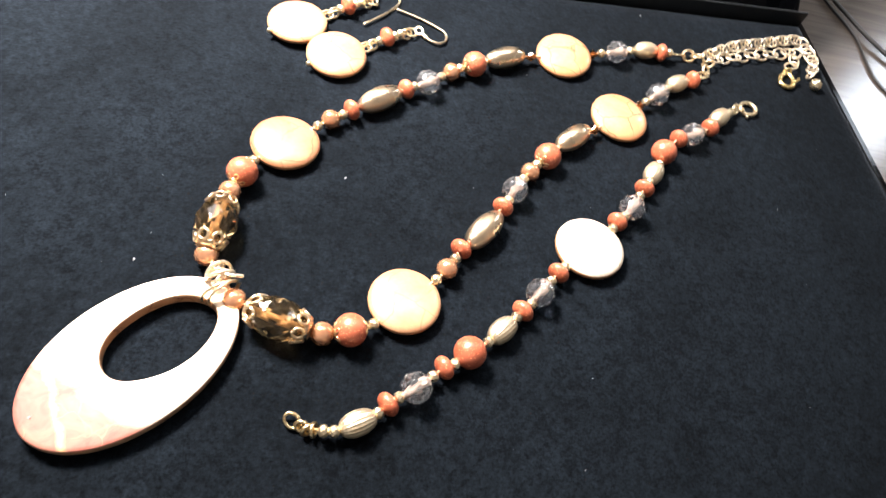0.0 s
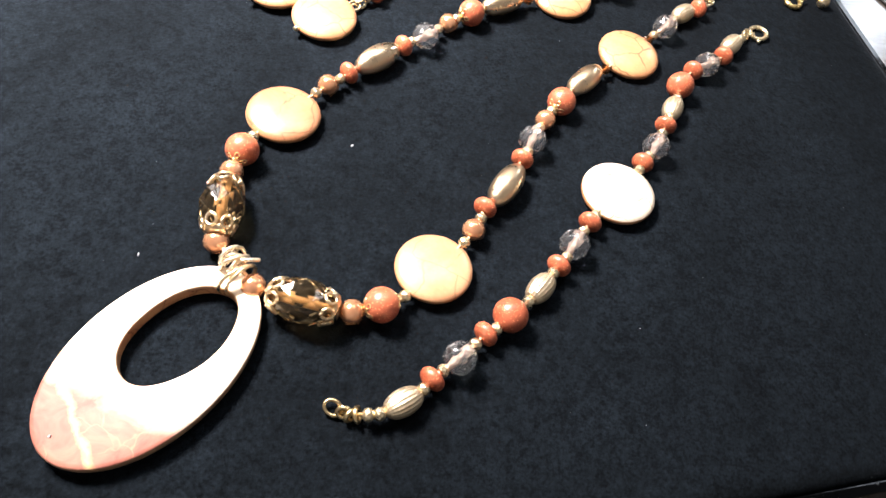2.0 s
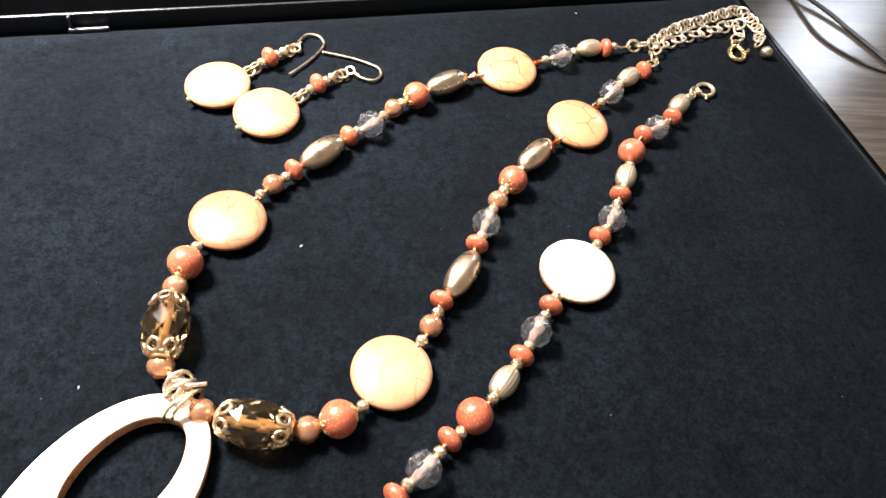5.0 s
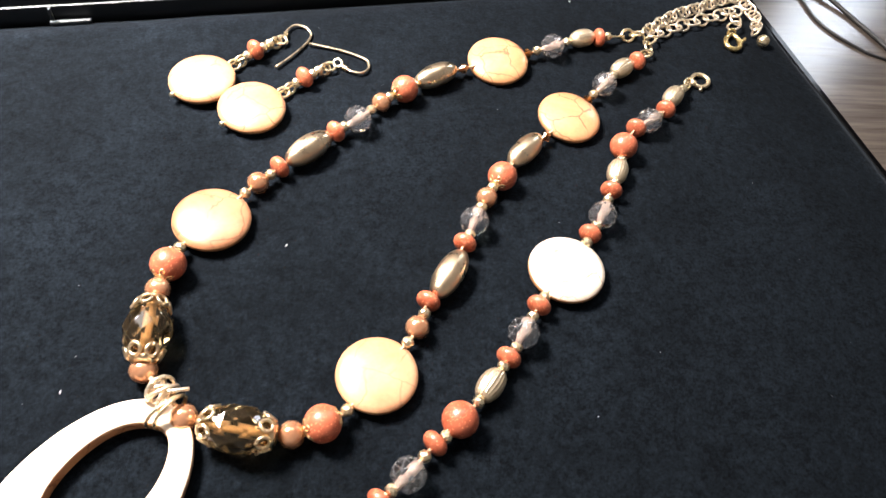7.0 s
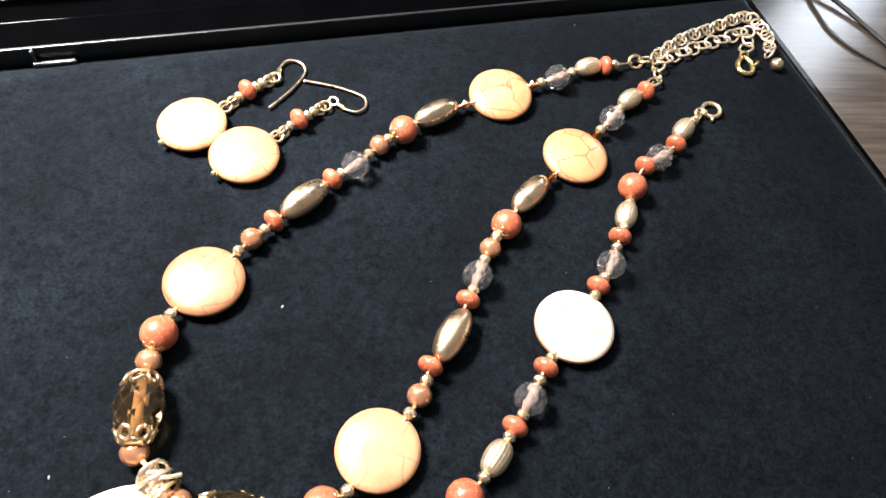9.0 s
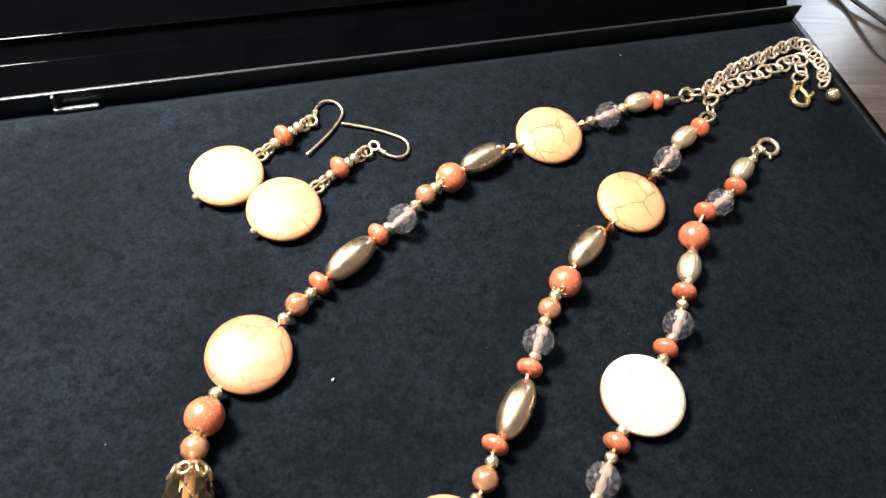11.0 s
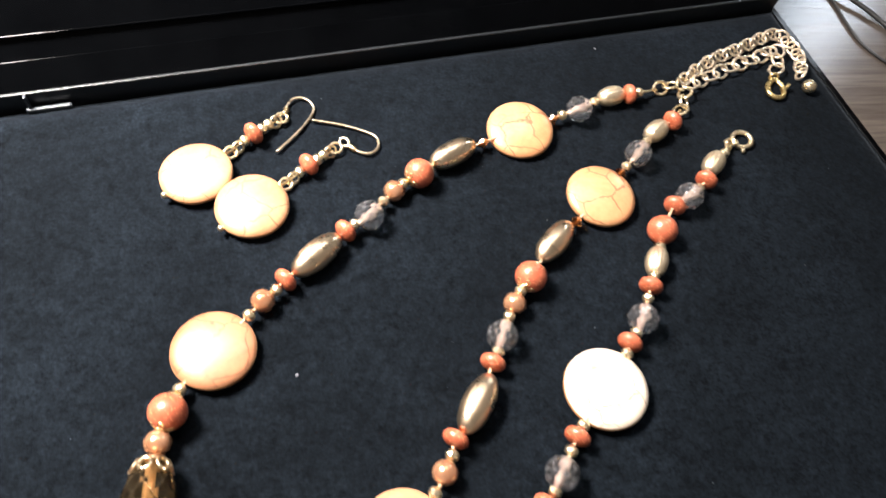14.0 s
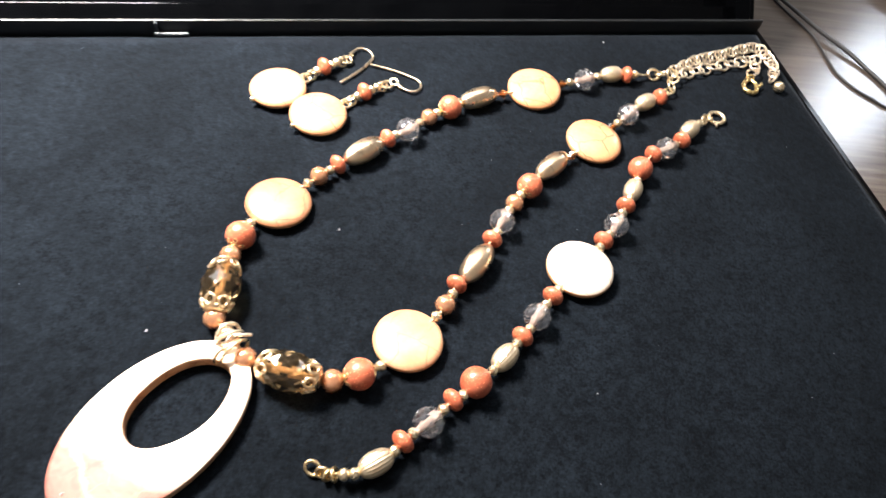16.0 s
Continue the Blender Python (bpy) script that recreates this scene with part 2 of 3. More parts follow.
GOLDSTONE, PEARL, PENDANT, VELVET = goldstone(), pearl(), pendant_stone(), velvet()
PLASTIC, WOOD = black_plastic(), wood()
RUBBER = plain("black_rubber", (0.012, 0.012, 0.012), (0.03, 0.03, 0.03), 0.5, 300)
WALL = plain("wall_paint", (0.66, 0.64, 0.61), (0.72, 0.70, 0.67), 0.9, 8)
CEILING = plain("ceiling_paint", (0.76, 0.76, 0.75), (0.82, 0.82, 0.81), 0.9, 8)
CARPET = plain("floor_covering", (0.10, 0.09, 0.08), (0.16, 0.14, 0.12), 0.95, 40)
DARK_WOOD = plain("dark_red_wood", (0.05, 0.018, 0.012), (0.09, 0.035, 0.022), 0.35, 30)
# Back wall's black plastic, its slate tint standing in for reflected velvet.
REFLECTION_TINT = plain("reflection_tinted_plastic", (0.005, 0.0063, 0.0075), (0.012, 0.0145, 0.017), 0.35, 90)
# Pale tone for the bars that imitate highlights on the back wall.
GLINT_PLASTIC = plain("pale_glint_plastic", (0.05, 0.062, 0.072), (0.018, 0.022, 0.026), 0.42, 500)
THREAD = plain("thread", (0.55, 0.36, 0.22), (0.62, 0.44, 0.28), 0.6, 900)
CORE = plain("thread_core", (0.88, 0.68, 0.56), (0.80, 0.58, 0.45), 0.45, 900)
LINT = plain("lint", (0.34, 0.36, 0.38), (0.5, 0.5, 0.5), 0.8, 900)

# ---- mesh helpers ----
MM = 0.001
WORLD_OF = {}


def finish(bm, name, mat, smooth=True):
    bmesh.ops.recalc_face_normals(bm, faces=bm.faces)
    me = bpy.data.meshes.new(name)
    bm.to_mesh(me)
    bm.free()
    for p in me.polygons:
        p.use_smooth = smooth
    me.materials.append(mat)
    return me


def thing(name, at, label, category, group=""):
    ob = new(name)
    ob.empty_display_size = 0.01
    ob.matrix_world = at
    WORLD_OF[ob] = at
    return tagged(ob, label, category, group)


def piece(name, mesh, parent, m, label=""):
    ob = new(name, mesh)
    ob.parent = parent
    ob.matrix_basis = WORLD_OF[parent].inverted() @ m
    WORLD_OF[ob] = m
    return tagged(ob, label) if label else ob


def lathe(profile, n, stagger=False, flute=0.0):
    """A bead turned round z from (radius, height) in mm. stagger: facets in diamonds; flute: grooves along it."""
    bm = bmesh.new()
    rings = []
    for i, (r, z) in enumerate(profile):
        if r < 1e-6:
            rings.append([bm.verts.new((0, 0, z * MM))])
            continue
        off = 0.5 * (i % 2) if stagger else 0
        ring = []
        for k in range(n):
            a = 2 * math.pi * (k + off) / n
            rr = r * (1 - flute * (k % 2))
            ring.append(bm.verts.new((rr * MM * math.cos(a), rr * MM * math.sin(a), z * MM)))
        rings.append(ring)
    for i in range(len(rings) - 1):
        a, b = rings[i], rings[i + 1]
        for k in range(n):
            k2 = (k + 1) % n
            if len(a) == 1:
                bm.faces.new((a[0], b[k], b[k2]))
            elif len(b) == 1:
                bm.faces.new((a[k], a[k2], b[0]))
            elif stagger:
                odd = i % 2
                if odd:
                    bm.faces.new((a[k], b[k], b[k2]))
                    bm.faces.new((a[k], b[k2], a[k2]))
                else:
                    bm.faces.new((a[k], a[k2], b[k]))
                    bm.faces.new((a[k2], b[k2], b[k]))
            else:
                bm.faces.new((a[k], a[k2], b[k2], b[k]))
    if len(rings[0]) > 1:
        bm.faces.new(rings[0])
    if len(rings[-1]) > 1:
        bm.faces.new(rings[-1])
    return bm


def faceted(profile, n, edge):
    """A cut bead: staggered facets whose edges are a little rounded (edge in mm)."""
    bm = lathe(profile, n, True)
    bmesh.ops.recalc_face_normals(bm, faces=bm.faces)
    bmesh.ops.dissolve_limit(bm, angle_limit=radians(11), verts=bm.verts[:], edges=bm.edges[:])  # triangles merge into diamonds
    glint_faces = bmesh.ops.bevel(bm, geom=bm.edges[:], offset=edge * MM, segments=1, affect="EDGES", profile=0.5)["faces"]
    for f in glint_faces:
        f.material_index = 1
    return bm


def cut_glass(profile, n, edge, name, inside, edges):
    me = finish(faceted(profile, n, edge), name, inside, False)
    me.materials.append(edges)  # cloudier facet edges that stand in for glints
    return me


def ball_profile(r, half, steps=12, hole=0.0, power=1.0):
    out = []
    for i in range(steps + 1):
        a = math.pi * i / steps
        rr = r * math.sin(a) ** power
        out.append((max(rr, hole if i in (0, steps) else rr), -half * math.cos(a)))
    return out


def smooth_path(points, steps=8, closed=False):
    pts = [Vector(p) for p in points]
    n, out = len(pts), []
    for i in range(n if closed else n - 1):
        if closed:
            p = [pts[(i + k) % n] for k in (-1, 0, 1, 2)]
        else:
            p = [pts[max(0, min(n - 1, i + k))] for k in (-1, 0, 1, 2)]
        for s in range(steps):
            u = s / steps
            out.append(0.5 * (2 * p[1] + (p[2] - p[0]) * u + (2 * p[0] - 5 * p[1] + 4 * p[2] - p[3]) * u * u + (3 * p[1] - p[0] - 3 * p[2] + p[3]) * u ** 3))
    if not closed:
        out.append(pts[-1])
    return out


def tube(bm, path, radius, sides=8, closed=False, taper=None):
    """Sweeps a round section along a path given in metres."""
    n, rings, up = len(path), [], Vector((0.013, 0.021, 1.0)).normalized()
    for i, p in enumerate(path):
        a, b = (path[i - 1], path[(i + 1) % n]) if closed else (path[max(0, i - 1)], path[min(n - 1, i + 1)])
        t = (b - a).normalized()
        side = t.cross(up)
        side = side.normalized() if side.length > 1e-4 else t.cross(Vector((1, 0, 0))).normalized()
        nrm = side.cross(t)
        r = radius * (taper(i / (n - 1)) if taper else 1)
        rings.append([bm.verts.new(p + r * (math.cos(2 * math.pi * k / sides) * side + math.sin(2 * math.pi * k / sides) * nrm)) for k in range(sides)])
    for i in range(n if closed else n - 1):
        a, b = rings[i], rings[(i + 1) % n]
        for k in range(sides):
            bm.faces.new((a[k], a[(k + 1) % sides], b[(k + 1) % sides], b[k]))
    if not closed:
        bm.faces.new(rings[0])
        bm.faces.new(rings[-1])
    return bm


def ring_bm(rx, ry, wire, n=24, sides=8, bm=None, m=None):
    """An oval wire ring in the xy plane, in mm."""
    bm = bm or bmesh.new()
    path = [Vector((rx * MM * math.cos(2 * math.pi * k / n), ry * MM * math.sin(2 * math.pi * k / n), 0)) for k in range(n)]
    if m:
        path = [m @ p for p in path]
    # the section is swept in the ring's own plane
    rings = []
    for i, p in enumerate(path):
        t = (path[(i + 1) % n] - path[i - 1]).normalized()
        axis = (m.to_3x3() @ Vector((0, 0, 1))).normalized() if m else Vector((0, 0, 1))
        side = t.cross(axis).normalized()
        rings.append([bm.verts.new(p + wire * MM * (math.cos(2 * math.pi * k / sides) * side + math.sin(2 * math.pi * k / sides) * axis)) for k in range(sides)])
    for i in range(n):
        a, b = rings[i], rings[(i + 1) % n]
        for k in range(sides):
            bm.faces.new((a[k], a[(k + 1) % sides], b[(k + 1) % sides], b[k]))
    return bm


def box_bm(x0, x1, y0, y1, z0, z1, bevel=0.0, bm=None, segs=2):
    b2 = bmesh.new()
    bmesh.ops.create_cube(b2, size=1)
    for v in b2.verts:
        v.co = ((x0 + x1) / 2 + v.co.x * (x1 - x0), (y0 + y1) / 2 + v.co.y * (y1 - y0), (z0 + z1) / 2 + v.co.z * (z1 - z0))
    if bevel:
        bmesh.ops.bevel(b2, geom=b2.edges[:], offset=bevel, segments=segs, affect="EDGES", profile=0.5)
    if bm is None:
        return b2
    tmp = bpy.data.meshes.new("tmp")
    b2.to_mesh(tmp)
    b2.free()
    bm.from_mesh(tmp)
    bpy.data.meshes.remove(tmp)
    return bm


# ---- the desk, the tray and the room ----
TURN = 22.2
CORNER = (0.1085, 0.2830)  # the tray pad's far corner on the camera's right
TRAY = pose(CORNER[0], CORNER[1], 0, 0, 0, TURN)  # x along the far edge, y away from the camera
DESK_Z = -0.024

FLOOR_Z = DESK_Z - 0.74


def slab(name, x0, x1, y0, y1, z0, z1, mat, kind="structure", label=""):
    ob = new(name, finish(box_bm(x0, x1, y0, y1, z0, z1), name, mat, False))
    return tagged(ob, label, kind=kind)


X0, X1, Y0, Y1, TOP = -1.10, 1.25, -0.90, 1.45, FLOOR_Z + 2.4
slab("floor", X0, X1, Y0, Y1, FLOOR_Z - 0.1, FLOOR_Z, CARPET)
slab("ceiling", X0, X1, Y0, Y1, TOP, TOP + 0.1, CEILING)
slab("wall_north", X0 - 0.1, X1 + 0.1, Y1, Y1 + 0.1, FLOOR_Z - 0.1, TOP + 0.1, WALL)
slab("wall_south", X0 - 0.1, X1 + 0.1, Y0 - 0.1, Y0, FLOOR_Z - 0.1, TOP + 0.1, WALL)
slab("wall_west", X0 - 0.1, X0, Y0, Y1, FLOOR_Z - 0.1, TOP + 0.1, WALL)
slab("wall_east", X1, X1 + 0.1, Y0, Y1, FLOOR_Z - 0.1, TOP + 0.1, WALL)


def make_desk():
    at = pose(0.05, 0.25, FLOOR_Z, 0, 0, 12)
    desk = thing("desk", at, "grey-brown wood-grain desk under the jewellery tray", "desk")
    top = DESK_Z - FLOOR_Z
    piece("desktop", finish(box_bm(-0.75, 0.75, -0.42, 0.42, top - 0.028, top, 0.003), "desktop", WOOD, False), desk, at, "glossy grey-brown laminate")
    side = finish(box_bm(-0.012, 0.012, -0.38, 0.38, 0, top - 0.028, 0.002), "side_panel", WOOD, False)
    for x in (-0.7, 0.7):
        piece("side_panel", side, desk, at @ pose(x, 0, 0))


def make_tray():
    """A low plastic case: a shallow tray with a velvet pad, its lid leaning back behind the far edge."""
    at = TRAY @ pose(-0.178, -0.101, DESK_Z)
    tray = thing("jewellery_case", at, "glossy black plastic jewellery case lined with black velvet, lid open", "jewellery case")
    W2, D2, h = 0.178, 0.101, -DESK_Z
    # the pad, softly rounded along its edges
    bm = bmesh.new()
    nx, ny = 90, 54
    grid = {}
    for i in range(nx + 1):
        for j in range(ny + 1):
            x, y = -W2 + 2 * W2 * i / nx, -D2 + 2 * D2 * j / ny
            edge = min(W2 - abs(x), D2 - abs(y))
            drop = 0.0018 * max(0.0, 1 - edge / 0.004) ** 2
            grid[i, j] = bm.verts.new((x, y, h - drop + 0.00012 * noise.noise((x * 60, y * 60, 0))))
    for i in range(nx):
        for j in range(ny):
            bm.faces.new((grid[i, j], grid[i + 1, j], grid[i + 1, j + 1], grid[i, j + 1]))
    edge = [e for e in bm.edges if e.is_boundary]
    low = bmesh.ops.extrude_edge_only(bm, edges=edge)["geom"]
    for v in low:
        if isinstance(v, bmesh.types.BMVert):
            v.co.z = 0.002
    piece("velvet_pad", finish(bm, "velvet_pad", VELVET), tray, at, "napped black velvet with specks of lint")
    g, w = 0.0006, 0.0026
    piece("tray_floor", finish(box_bm(-W2 - g, W2 + g, -D2 - g, D2 + g, 0.0, 0.0018), "tray_floor", PLASTIC, False), tray, at)
    for name, b in (("side_wall", (-W2 - g - w, -W2 - g, -D2 - g - w, D2 + g + w, 0, h - 0.0022)),
                    ("side_wall", (W2 + g, W2 + g + w, -D2 - g - w, D2 + g + w, 0, h - 0.0022)),
                    ("front_wall", (-W2 - g, W2 + g, -D2 - g - w, -D2 - g, 0, h - 0.0004)),
                    ("back_wall", (-W2 - g, W2 + g, D2 + g, D2 + g + 0.0011, 0, h + 0.0048))):
        piece(name, finish(box_bm(*b, 0.0004), name, REFLECTION_TINT if name == "back_wall" else PLASTIC, False), tray, at)
    glint_x = -0.072  # pale rib and foot strip stand in for lamp highlights on the back wall
    piece("wall_joint", finish(box_bm(glint_x - 0.0004, glint_x + 0.0004, D2 - 0.0008, D2 + g + 0.0004, h - 0.001, h + 0.0046, 0.0002), "wall_joint", GLINT_PLASTIC, False), tray, at, "pale plastic rib in place of a lamp glint")
    piece("joint_foot", finish(box_bm(glint_x - 0.001, glint_x + 0.011, D2 - 0.0016, D2 - 0.0002, h - 0.0012, h + 0.0006, 0.0005), "joint_foot", GLINT_PLASTIC, False), tray, at, "pale plastic strip in place of a lamp glint")
    # the open lid: a shallow shell leaning back from the back wall
    lid_at = at @ pose(0, D2 + g + w + 0.001, h - 0.006, -45)
    L = W2 + g + w
    lid = piece("lid", finish(box_bm(-L, L, 0.018, 0.021, 0.0, 0.20, 0.0008), "lid", PLASTIC, False), tray, lid_at, "open glossy black lid")
    piece("lid_lip", finish(box_bm(-L, L, 0.0, 0.018, 0.0, 0.0026, 0.0008), "lid_lip", PLASTIC, False), lid, lid_at)
    piece("lid_ledge", finish(box_bm(-L, L, 0.010, 0.0178, 0.0030, 0.0150, 0.00025), "lid_ledge", PLASTIC, False), lid, lid_at)
    piece("lid_rib", finish(box_bm(-L, L, 0.0165, 0.0178, 0.0222, 0.0230, 0.0004), "lid_rib", PLASTIC, False), lid, lid_at)
    side = finish(box_bm(-0.0013, 0.0013, 0.0, 0.018, 0.0, 0.20, 0.0006), "lid_side", PLASTIC, False)
    for x in (-L + 0.0013, L - 0.0013):
        piece("lid_side", side, lid, lid_at @ pose(x, 0, 0))


def make_cable(label, points, radius):
    base = Vector((points[0][0] * MM, points[0][1] * MM, DESK_Z))
    bm = tube(bmesh.new(), [Vector((x * MM, y * MM, DESK_Z + radius * MM + lift * MM)) - base for x, y, lift in smooth_path(points, 10)], radius * MM, 10)
    ob = new("cable", finish(bm, "cable", RUBBER))
    ob.location = base
    tagged(ob, label, "cable", "cables on the desk")


def make_board():
    at = pose(0.205, 0.385, DESK_Z, 0, 0, -46)
    board = new("wooden_board", finish(box_bm(-0.11, 0.11, 0.0, 0.14, 0.0, 0.011, 0.003), "wooden_board", DARK_WOOD, False))
    board.matrix_world = at
    tagged(board, "dark red-brown wooden board lying on the desk", "board")


make_desk()
make_tray()
make_board()
make_cable("thin black cable curving across the desk", ((112, 405, 0), (125, 375, 0), (138, 352, 0), (152, 331, 0), (157, 314, 0), (160.5, 303, 0), (167, 294.5, 0), (176, 288, 0), (188, 283, 0), (240, 275, 0), (330, 290, 0)), 0.65)
make_cable("black cable crossing a thinner one on the desk", ((104, 404, 2), (121, 376, 2), (137, 355, 2), (154, 334, 2), (168.5, 321, 1), (178, 310, 0), (185.5, 299, 0), (191.5, 289, 0), (215, 245, 0), (280, 170, 0)), 1.0)


# ---- bead kinds ----
def disc_mesh(name, mat, r=9.9, half=2.4):
    prof = [(0.0, -half)]
    for i in range(1, 9):
        u = i / 9
        prof.append((r * u * 0.97, -half * (1 - u ** 2.6 * 0.62)))
    prof += [(r * 0.985, -half * 0.28), (r, 0.0), (r * 0.985, half * 0.28)]
    for i in range(8, 0, -1):
        u = i / 9
        prof.append((r * u * 0.97, half * (1 - u ** 2.6 * 0.62)))
    prof.append((0.0, half))
    bm = lathe(prof, 64)
    for v in bm.verts:  # a hand-cut rim, not quite round
        rim = math.hypot(v.co.x, v.co.y) / (r * MM)
        v.co.xy *= 1 + 0.007 * max(0.0, rim - 0.5) * noise.noise((v.co.x * 330 + r, v.co.y * 330, 0))
    for f in bm.faces:
        c = f.calc_center_median()
        f.material_index = 1 if math.hypot(c.x, c.y) > r * 0.972 * MM else 0
    me = finish(bm, name, mat)
    me.materials.append(DISC_EDGE)  # the rim, in an orange tone of its own
    return me


def cap_mesh():
    """A filigree bead cap: a small cup with a crown of wire petals; its hole at z = 0, opening to +z."""
    bm = lathe([(0.8, 0.0), (2.3, 0.0), (3.2, 1.0), (2.9, 1.1), (2.1, 0.4), (0.8, 0.4)], 20)
    for k in range(6):
        a = 60 * k
        m = pose(0, 0, 0, 0, 0, a) @ pose(3.5 * MM, 0, 2.0 * MM, 0, -66, 0)
        ring_bm(1.4, 1.3, 0.44, 12, 6, bm, m)
        knob = pose(0, 0, 0, 0, 0, a) @ pose(4.15 * MM, 0, 3.3 * MM)
        bmesh.ops.create_uvsphere(bm, u_segments=8, v_segments=6, radius=0.5 * MM, matrix=knob)
    return finish(bm, "bead_cap", CAP_GOLD)


KINDS = {
    "P": ("pearl_bead", finish(lathe(ball_profile(3.1, 3.0), 28), "pearl_large", PEARL), 3.1, 3.0, "coppery pearl"),
    "p": ("pearl_bead", finish(lathe(ball_profile(3.0, 2.9), 28), "pearl_small", PEARL), 3.0, 2.9, "small coppery pearl"),
    "R": ("goldstone_bead", finish(lathe(ball_profile(4.3, 4.2), 32), "goldstone_large", GOLDSTONE), 4.3, 4.2, "round sparkling red-brown goldstone"),
    "S": ("goldstone_bead", finish(lathe(ball_profile(4.2, 4.1), 32), "goldstone_small", GOLDSTONE), 4.2, 4.1, "round sparkling red-brown goldstone"),
    "r": ("rondelle_bead", finish(lathe(ball_profile(3.2, 1.75, 10, 0.6, 0.62), 24), "rondelle", GOLDSTONE), 3.2, 1.75, "flat goldstone rondelle"),
    "t": ("spacer_bead", finish(lathe([(0.6, -1.4), (1.4, -0.75), (1.6, 0.0), (1.4, 0.75), (0.6, 1.4)], 8, True), "spacer", PALE_GOLD, False), 1.6, 1.4, "tiny faceted gold spacer"),
    "c": ("crystal_bead", cut_glass([(1.0, -3.7), (2.85, -2.95), (4.0, -1.1), (4.0, 1.1), (2.85, 2.95), (1.0, 3.7)], 8, 0.16, "crystal", CLEAR, CLEAR_GLINT), 4.2, 3.75, "clear faceted crystal"),
    "o": ("oval_bead", finish(lathe(ball_profile(3.75, 8.0, 22, 0.6, 0.92), 14), "oval", CHAMPAGNE), 3.75, 8.0, "long champagne-gold oval"),
    "q": ("oval_bead", finish(lathe(ball_profile(3.65, 7.8, 22, 0.6, 0.92), 14), "oval_short", CHAMPAGNE), 3.65, 7.8, "champagne-gold oval"),
    "f": ("fluted_bead", finish(lathe(ball_profile(3.1, 4.6, 12, 0.7, 0.75), 40, False, 0.03), "fluted", BRUSHED, False), 3.1, 4.6, "fluted pale gold oval"),
    "b": ("bicone_bead", finish(lathe([(0.4, -1.9), (1.75, 0.0), (0.4, 1.9)], 8, False), "bicone", BROWN_GLASS, False), 1.75, 1.9, "brown glass bicone"),
    "x": ("smoky_crystal", cut_glass([(2.3, -7.5), (4.2, -5.1), (5.08, -2.6), (5.5, 0.0), (5.08, 2.6), (4.2, 5.1), (2.3, 7.5)], 8, 0.12, "smoky_crystal", SMOKY, SMOKY_GLINT), 5.15, 7.2, "large faceted smoky amber crystal"),
}
DISCS = [disc_mesh("peach_disc", PEACH, 10.0), disc_mesh("cream_disc", CREAM, 10.4), disc_mesh("rose_disc", ROSE, 9.9), disc_mesh("plain_disc", PLAIN_PEACH, 9.65)]
EAR_DISC = disc_mesh("ear_disc", EAR_PEACH, 9.68, 2.3)
CAP = cap_mesh()


def small_cap_mesh():
    """A tiny star-shaped cap of five petals round the hole of a bead, opening to +z."""
    bm = lathe([(0.5, 0.0), (1.1, 0.0), (1.5, 0.5), (1.1, 0.35), (0.5, 0.3)], 15)
    for k in range(5):
        ring_bm(0.75, 0.55, 0.26, 10, 6, bm, pose(0, 0, 0, 0, 0, 72 * k) @ pose(2.0 * MM, 0, 0.75 * MM, 0, -32, 0))
    return finish(bm, "small_cap", GOLD)


SMALL_CAP = small_cap_mesh()
CORE_TUBE = finish(lathe([(0.7, -3.9), (0.75, 0.0), (0.7, 3.9)], 10), "core", CORE)
SMOKY_CORE = finish(lathe([(0.8, -7.4), (0.8, 7.4)], 10), "smoky_core", THREAD)
LINK = finish(ring_bm(3.1, 2.2, 0.45, 22, 8), "chain_link", CHAIN_GOLD)
FINE_LINK = finish(ring_bm(2.5, 1.9, 0.45, 20, 8), "fine_chain_link", CHAIN_GOLD)
SMALL_RING = finish(ring_bm(1.9, 1.6, 0.42, 18, 8), "small_ring", PALE_GOLD)
RNG = random.Random(7)


def along(p, d, spin=0.0):
    """A pose at p whose z runs along d."""
    return Matrix.Translation(p) @ Vector(d).to_track_quat("Z", "Y").to_matrix().to_4x4() @ pose(0, 0, 0, 0, 0, spin)


def lean(nx, ny, turn=0.0):
    """Turned about z, then tipped so that the face looks along (nx, ny, 1)."""
    tip = Vector((0, 0, 1)).rotation_difference(Vector((nx, ny, 1)))
    return tip.to_matrix().to_4x4() @ pose(0, 0, 0, 0, 0, turn)


def height_of(kind):
    return {"D": 2.9, "t": 3.4, "b": 3.1}.get(kind, KINDS[kind][2] if kind in KINDS else 3.0)


